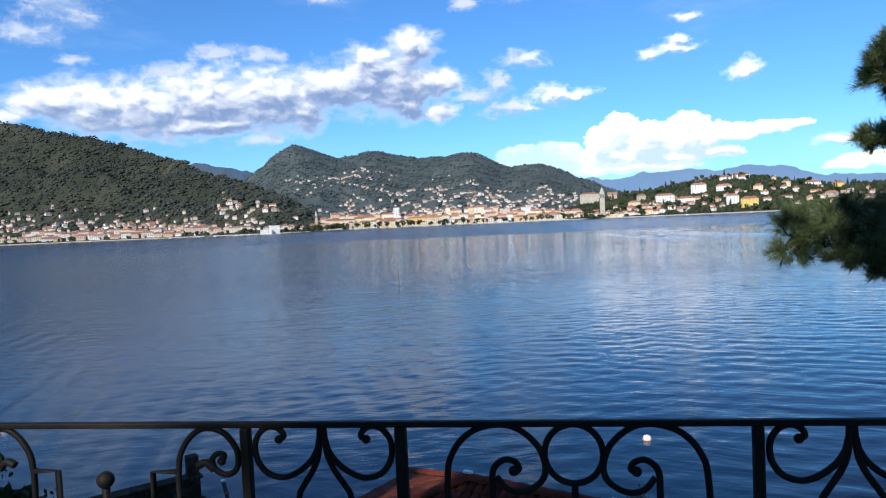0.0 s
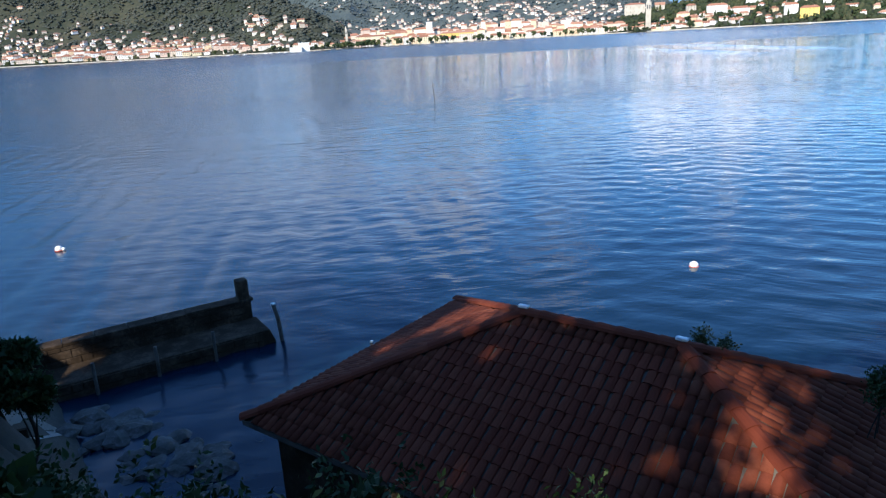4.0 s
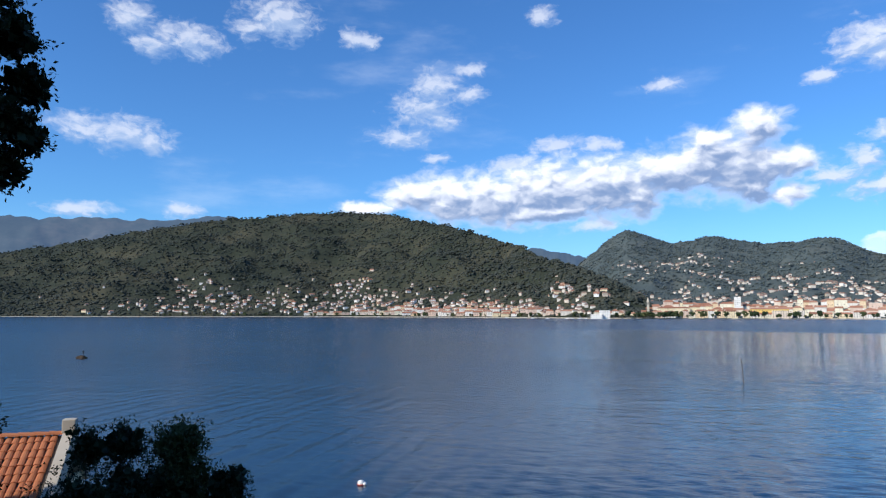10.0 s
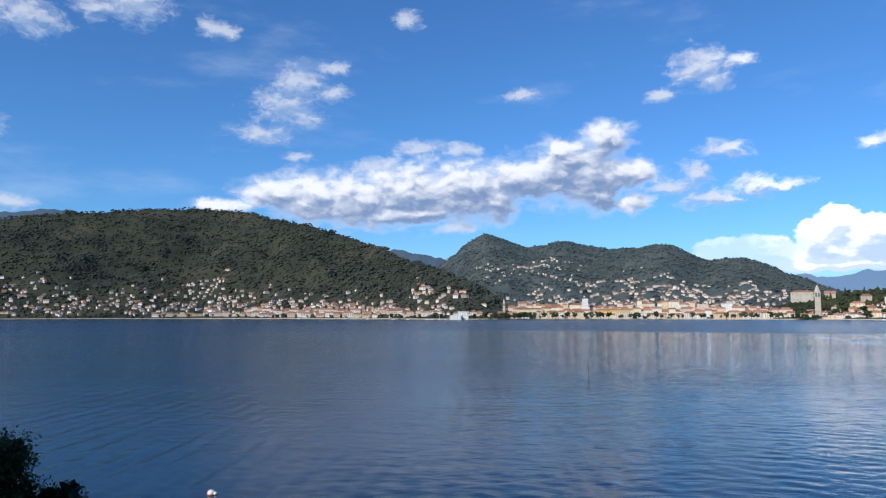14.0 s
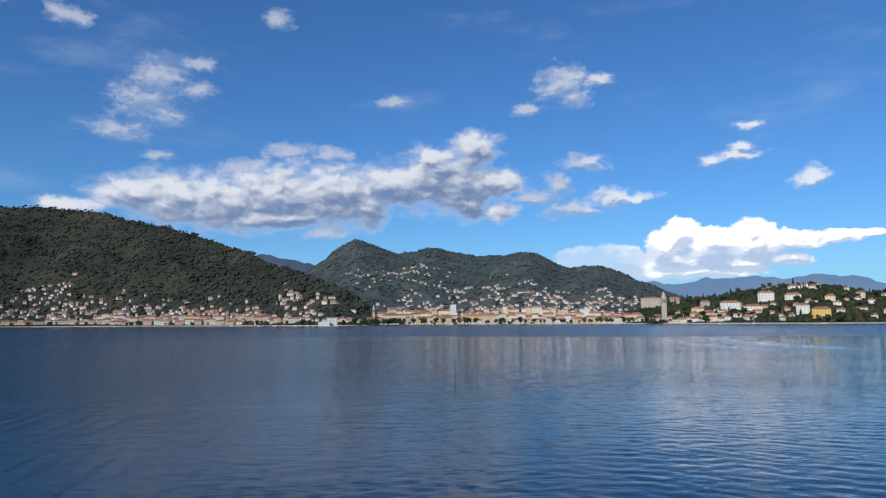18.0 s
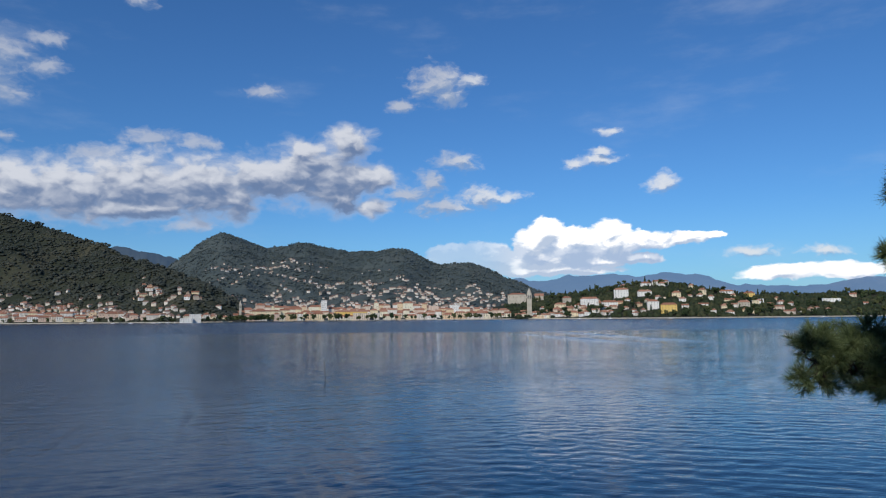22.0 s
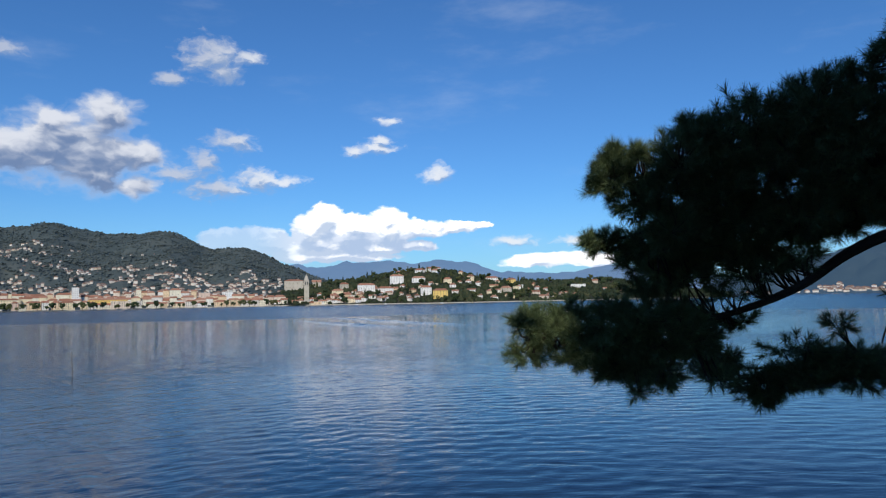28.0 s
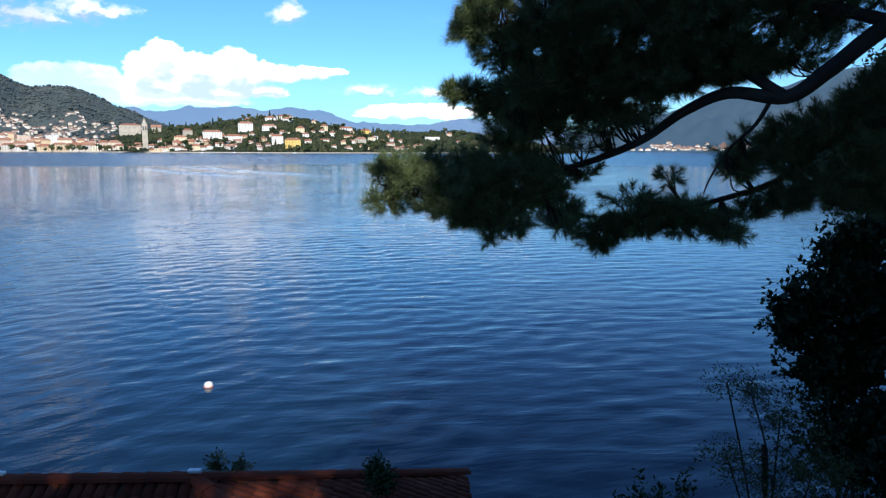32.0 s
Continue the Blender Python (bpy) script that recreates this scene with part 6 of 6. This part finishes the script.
    for group, rich in ((upper_pads, 0.75), (mid_pads, 0.75), (low_pads, 0.6), (pad_pads, 0.85), (right_pads, 0.95), (fill_pads, 0.8), (solid_pads, 0.75), (sparse_pads, 0.38), (shoot_pads, 0.5)):
        for az, el, hw, hh, d in group:
            n_tufts = int((24 * hw * hh + 12) * rich)
            heart = P(az, el, d)
            near = wood[np.argmin(((wood - heart) ** 2).sum(1))]
            k = d * math.pi / 180
            hubs = []
            for _ in range(6):
                q = r.normal(size=3)
                q /= np.linalg.norm(q)
                hub = P(az + q[0] * hw * 0.5, el + q[1] * hh * 0.5 - hh * 0.15, d + q[2] * hw * k * 0.5)
                hubs.append(hub)
                bend = near * 0.5 + hub * 0.5 + np.array((0, 0, -0.06)) + r.normal(0, 0.05, 3)
                tube(twig_bm, smooth_line([near, bend, hub], 3), list(np.linspace(0.016, 0.007, 7)), 4)
            for j in range(n_tufts):
                q = r.normal(size=3)
                q /= np.linalg.norm(q)
                q *= r.uniform(0.78, 1.0) if j % 3 else r.uniform(0.2, 0.78) if j % 2 else r.uniform(1.0, 1.3)
                c = P(az + q[0] * hw, el + q[1] * hh * 0.95, d + q[2] * hw * k)
                hub = hubs[int(np.argmin([((c - h) ** 2).sum() for h in hubs]))]
                way = (c - heart) * 0.8 + (c - hub) * 0.6
                way = way / (np.linalg.norm(way) + 1e-6) + np.array((0, 0, 0.35)) + r.normal(0, 0.2, 3)
                way /= np.linalg.norm(way) + 1e-6
                bend = (hub + c) / 2 - way * 0.03 + r.normal(0, 0.02, 3)
                tube(twig_bm, [hub, bend, c], [0.006, 0.005, 0.004], 3)
                # a shoot: needles spread all round it, the outer ones pointing forwards
                m = 78
                along = r.uniform(0, 1, (m, 1)) ** 0.7
                base = c + way * (along - 0.75) * 0.17
                round_ = r.normal(size=(m, 3))
                round_ -= way * (round_ @ way)[:, None]
                round_ /= np.linalg.norm(round_, axis=1)[:, None]
                lean = np.clip(0.25 + along * 0.75 + r.normal(0, 0.16, (m, 1)), 0.1, 1.4)
                out = way * lean + round_ * (1.08 - along * 0.5)
                out /= np.linalg.norm(out, axis=1)[:, None]
                side = np.cross(out, r.normal(size=(m, 3)))
                side /= np.linalg.norm(side, axis=1)[:, None]
                ln = r.uniform(0.11, 0.17, (m, 1))
                verts.append(np.stack([base + side * 0.0036, base - side * 0.0036, base + out * ln], 1).reshape(-1, 3))
    part("twig_mass", twig_bm, M["bark"], top)
    v = np.concatenate(verts)
    quads_object("needles", v, np.arange(len(v)).reshape(-1, 3), M["needle"], top)


pine()

# shrubs below and beyond the pine
bush("holly_tree", "dark glossy broadleaf tree growing below the pine", "tree", [(-69, -6.0, 16, 0.85, 0.7), (-67.4, -7.0, 16, 0.6, 0.6), (-68, -10, 16, 1.1, 0.9), (-65.4, -11.5, 16, 0.8, 0.8), (-64.6, -13.2, 16, 0.5, 0.5), (-68, -15, 16, 1.2, 1.0), (-71, -11, 16.5, 1.4, 1.6), (-70, -20, 16, 1.5, 1.3)], 16, 15000, 0.12, "oak_leaf", 61, origin=from_right, aspect=0.6, spread=0.12)
bush("feathery_shrub", "loose grey-green feathery shrub on the bank", "shrub", [(-60.6, -17.2, 12, 0.34, 0.24), (-62.3, -17.6, 12, 0.4, 0.3), (-64.5, -19, 12, 0.5, 0.4), (-61, -22.5, 11.5, 0.5, 0.26), (-63.5, -23.5, 11.5, 0.6, 0.4), (-67, -22.5, 11.5, 0.7, 0.6), (-66, -27, 11, 0.8, 0.6)], 12, 9000, 0.06, "olive_leaf", 62, origin=from_right, aspect=0.3, spread=0.12, sprig=10, inner=0.0)
bush("spiky_shrub", "upright dark shrub with pointed shoots on the bank", "shrub", [(-53.6, -27.6, 9, 0.14, 0.22), (-54.8, -26.6, 9, 0.10, 0.36), (-56, -27, 9, 0.12, 0.34), (-57.3, -27.4, 9, 0.13, 0.22), (-58.3, -25.8, 9, 0.10, 0.38), (-56, -30, 9, 0.5, 0.35), (-59, -29.5, 9, 0.45, 0.4)], 9, 6000, 0.07, "hedge_leaf", 63, origin=from_right, aspect=0.35, spread=0.07, inner=0.0)
bush("bright_tree", "sunlit yellow-green tree behind the pine branches", "tree", [(-68.6, 3.0, 22, 0.9, 1.2), (-70, 5.0, 22, 1.2, 1.0), (-68, 0.0, 22, 1.0, 1.0), (-71, 0, 22, 1.5, 2.0)], 22, 9000, 0.12, "olive_leaf", 64, origin=from_right)


bush("yellow_shrub", "small shrub with yellow-green tips behind the boathouse roof", "shrub", [(-20.6, -24.6, 14.6, 0.16, 0.18), (-20.0, -26.0, 14.4, 0.25, 0.3)], 14, 1500, 0.07, "olive_leaf", 65, origin=from_right, trunk=0.03, inner=0.0)
bush("yellow_shrub", "small shrub with yellow-green tips behind the boathouse roof", "shrub", [(-18.8, -24.3, 15, 0.2, 0.26), (-18.9, -26.0, 14.8, 0.25, 0.3)], 14, 1500, 0.07, "olive_leaf", 66, origin=from_right, trunk=0.03, inner=0.0)
bush("green_shrub", "small green shrub behind the boathouse roof", "shrub", [(-32.0, -25.3, 14.0, 0.22, 0.22), (-32.6, -26.4, 13.8, 0.35, 0.25)], 14, 2000, 0.07, "hedge_leaf", 67, origin=from_right, trunk=0.03, inner=0.0)


# hedge below the railing
def rail_hedge():
    top = thing("hedge", pose(0.6, 1.2, bank(0.6, 1.2)), "leafy green hedge growing below the iron railing", "hedge")
    o = Vector(top.matrix_world.translation)
    r = np.random.default_rng(9)
    blobs = []
    for k in range(26):
        x = -2.6 + 5.2 * k / 25
        zt = np.interp(x, (-2.6, -0.9, 0.1, 0.6, 2.6), (9.86, 9.88, 9.66, 9.58, 9.44)) + r.uniform(-0.08, 0.06)
        blobs.append((Vector((x + r.normal(0, 0.05), 1.25 + r.normal(0, 0.1), zt - 0.3)) - o, (0.24, 0.3, 0.3)))
        blobs.append((Vector((x, 1.6 + r.normal(0, 0.1), zt - 0.7)) - o, (0.3, 0.45, 0.4)))
    limbs(top, (0, 0, -0.2), [b[0] for b in blobs[::4]], 0.04, seed=4)
    leaf_cloud("crown", blobs, 80000, 0.034, "hedge_leaf", top, 8, hug=0.4, sprig=8, spread=0.045, up=0.6)
    thicket(blobs, 0.09, "hedge_leaf", top, 8, 110)


rail_hedge()


# ---------------------------------------------------------------- terrace railing
def spiral(cx, cz, r0, r1, a0, a1, n=22):
    return [(cx + math.cos(a) * r, 0, cz + math.sin(a) * r) for a, r in ((a0 + (a1 - a0) * k / n, r0 + (r1 - r0) * k / n) for k in range(n + 1))]


def railing():
    a, b = Vector((-0.36, 0.03, 0)), Vector((1.34, -0.24, 0))
    ahead = (b - a).normalized()
    m = Matrix((ahead, Vector((-ahead.y, ahead.x, 0)), Vector((0, 0, 1)))).transposed().to_4x4()
    m.translation = a
    top = thing("railing", m, "black wrought-iron terrace railing with scrollwork", "railing")
    zt, zb = 10.47, 9.52
    bar = 0.0095

    def piece(nm, pts, r=bar, sides=8):
        bm = bmesh.new()
        tube(bm, pts, r, sides)
        return part(nm, bm, M["iron"], top, smooth=True)

    thin = 0.0063

    def ball(nm, x, z, r):
        bm = bmesh.new()
        bmesh.ops.create_uvsphere(bm, u_segments=10, v_segments=7, radius=r, matrix=Matrix.Translation((x, 0, z)) @ Matrix.Diagonal((1, 0.8, 1, 1)))
        return part(nm, bm, M["iron"], top, smooth=True)

    bm = bmesh.new()
    box(bm, -0.75, 3.6, -0.008, 0.008, zt - 0.012, zt, 0.003)
    part("top_rail", bm, M["iron"], top)
    bm = bmesh.new()
    box(bm, -0.75, 3.6, -0.016, 0.016, zb, zb + 0.014, 0.003)
    part("bottom_rail", bm, M["iron"], top)
    posts = (-0.08, 0.545, 0.86, 1.515, 1.83, 2.485, 2.8, 3.455)
    for k, x in enumerate(posts):
        bm = bmesh.new()
        w = 0.011 if k % 2 == 0 else 0.009
        box(bm, x - w, x + w, -0.011, 0.011, 9.4, zt - 0.012, 0.003)
        part("post", bm, M["iron"], top)

    def wide(x0, x1):
        """A wide bay: two great scrolls on either side of a ring."""
        c = (x0 + x1) / 2
        r = 0.1
        piece("ring", [(c + 0.054 * math.cos(t), 0, zt - 0.064 + 0.056 * math.sin(t)) for t in np.linspace(0, math.tau, 33)], thin)
        for s in (-1, 1):
            at = lambda *pts: smooth_line([(c + s * x, 0, zt - z) for x, z in pts], 5)
            bent = piece("scroll", at((0.242, zt - zb - 0.02), (0.242, 0.28), (0.240, 0.113), (0.226, 0.059), (0.194, 0.024), (0.151, 0.009), (0.108, 0.014), (0.070, 0.044), (0.054, 0.081), (0.058, 0.111), (0.081, 0.131), (0.108, 0.137), (0.130, 0.128), (0.146, 0.108)), thin)
            curl = piece("stem", at((0.05, zt - zb - 0.02), (0.1, zt - zb - 0.1), (0.158, 0.42), (0.154, 0.146), (0.154, 0.108), (0.147, 0.087), (0.128, 0.075), (0.109, 0.080), (0.103, 0.092), (0.110, 0.099)), thin)
            ball("scroll_end", c + s * 0.113, zt - 0.097, 0.010).parent = curl
        piece("spear", [(c, 0, zt - 0.122), (c, 0, zt - 0.2), (c, 0, zb + 0.01)], [0.006, 0.011, 0.011])

    def narrow(x0, x1):
        """A narrow bay: a lily of two scrolls."""
        c, w = (x0 + x1) / 2, (x1 - x0) / 2
        f = w / 0.156
        for s in (-1, 1):
            at = lambda *pts: smooth_line([(c + s * x * f, 0, zt - z) for x, z in pts], 5)
            piece("stalk", at((0.048, zt - zb - 0.1), (0.06, 0.26), (0.053, 0.156), (0.043, 0.13), (0.021, 0.096), (0.008, 0.062), (0.004, 0.012)), thin)
            bent = piece("scroll", at((0.006, 0.035), (0.012, 0.058), (0.028, 0.082), (0.054, 0.102), (0.084, 0.112), (0.116, 0.102), (0.135, 0.074), (0.136, 0.04), (0.121, 0.017), (0.101, 0.010), (0.084, 0.017), (0.078, 0.029), (0.086, 0.036)), thin)
            ball("scroll_end", c + s * 0.088 * f, zt - 0.036, 0.009).parent = bent

    def leafy(x1, half):
        """The bay with leafed scrolls, brackets and a ball finial."""
        c = x1 - half
        for s in (-1, 1):
            e = c + s * half
            at = lambda *pts: smooth_line([(e - s * x, 0, zt - z) for x, z in pts], 5)
            bent = piece("scroll", at((0.147, zt - zb - 0.02), (0.148, 0.22), (0.147, 0.097), (0.135, 0.053), (0.109, 0.023), (0.081, 0.013), (0.047, 0.022), (0.023, 0.051), (0.018, 0.079), (0.027, 0.1), (0.047, 0.107), (0.068, 0.096), (0.074, 0.077), (0.062, 0.065), (0.049, 0.067), (0.050, 0.077)), thin)
            ball("scroll_end", e - s * 0.054, zt - 0.08, 0.009).parent = bent
            piece("leaf", smooth_line([(e - s * 0.070, 0, zt - 0.098), (e - s * 0.087, 0, zt - 0.083), (e - s * 0.106, 0, zt - 0.090)], 5), 0.008)
            piece("bracket", [(e - s * 0.148, 0, zt - 0.102), (e - s * 0.204, 0, zt - 0.102), (e - s * 0.21, 0, zb + 0.02)], thin)
        piece("finial_stem", [(c, 0, zb + 0.01), (c, 0, zt - 0.13)], 0.008)
        bm = bmesh.new()
        bmesh.ops.create_uvsphere(bm, u_segments=12, v_segments=8, radius=0.018, matrix=Matrix.Translation((c, 0, zt - 0.12)))
        part("finial", bm, M["iron"], top, smooth=True)

    leafy(posts[1], 0.31)
    for k in range(1, len(posts) - 1):
        (wide if k % 2 == 0 and k else narrow if k % 2 else wide)(posts[k], posts[k + 1])


railing()

# terrace floor and the wall that carries it
bm = bmesh.new()
box(bm, -8, 10, -9, 0.35, 9.25, 9.42, 0.01)
tagged(part("terrace_floor", bm, M["gravel"]), "pale gravel terrace behind the railing", "terrace", kind="structure")


# ---------------------------------------------------------------- unseen trees added round the terrace to shade it, the roof, jetty and pine
def unseen_shade_tree(x, y, h, w, seed):
    top = thing("unseen_shade_tree", pose(x, y, bank(x, y)), "tall dense evergreen tree, unseen, added to cast shade", "tree", "trees behind the terrace")
    r = np.random.default_rng(seed)
    blobs = [(Vector((r.normal(0, w * 0.35), r.normal(0, w * 0.3), h * (0.25 + 0.7 * k / 9))), (w * r.uniform(0.5, 0.75), w * r.uniform(0.5, 0.7), h * 0.13)) for k in range(10)]
    limbs(top, (0, 0, -0.4), [b[0] for b in blobs], 0.35, seed=seed)
    leaf_cloud("crown", blobs, 14000, 0.46 if h < 16 else 0.7, "oak_leaf", top, seed, hug=0.4, spread=0.35, aspect=0.65)


# places and heights fitted so sun gaps fall on the roof and pine tips
for k, (x, y, h, w) in enumerate(((-30, -10, 10, 4.5), (-23, -11, 13, 4.5), (-16.9, -10.8, 15.0, 4.2), (-11.5, -13.9, 14.3, 3.6), (-4.2, -13.0, 13.9, 3.4), (0.9, -13.5, 24, 3.9), (1.9, -12.3, 23.0, 5.2), (14.5, -8.8, 23.3, 3.3), (20, -2, 17, 4.5), (-21.8, 3.5, 13, 2.9), (-20.0, -2.6, 13.6, 4.1), (9.5, -11, 20, 4.8))):
    unseen_shade_tree(x, y, h, w, 200 + k)
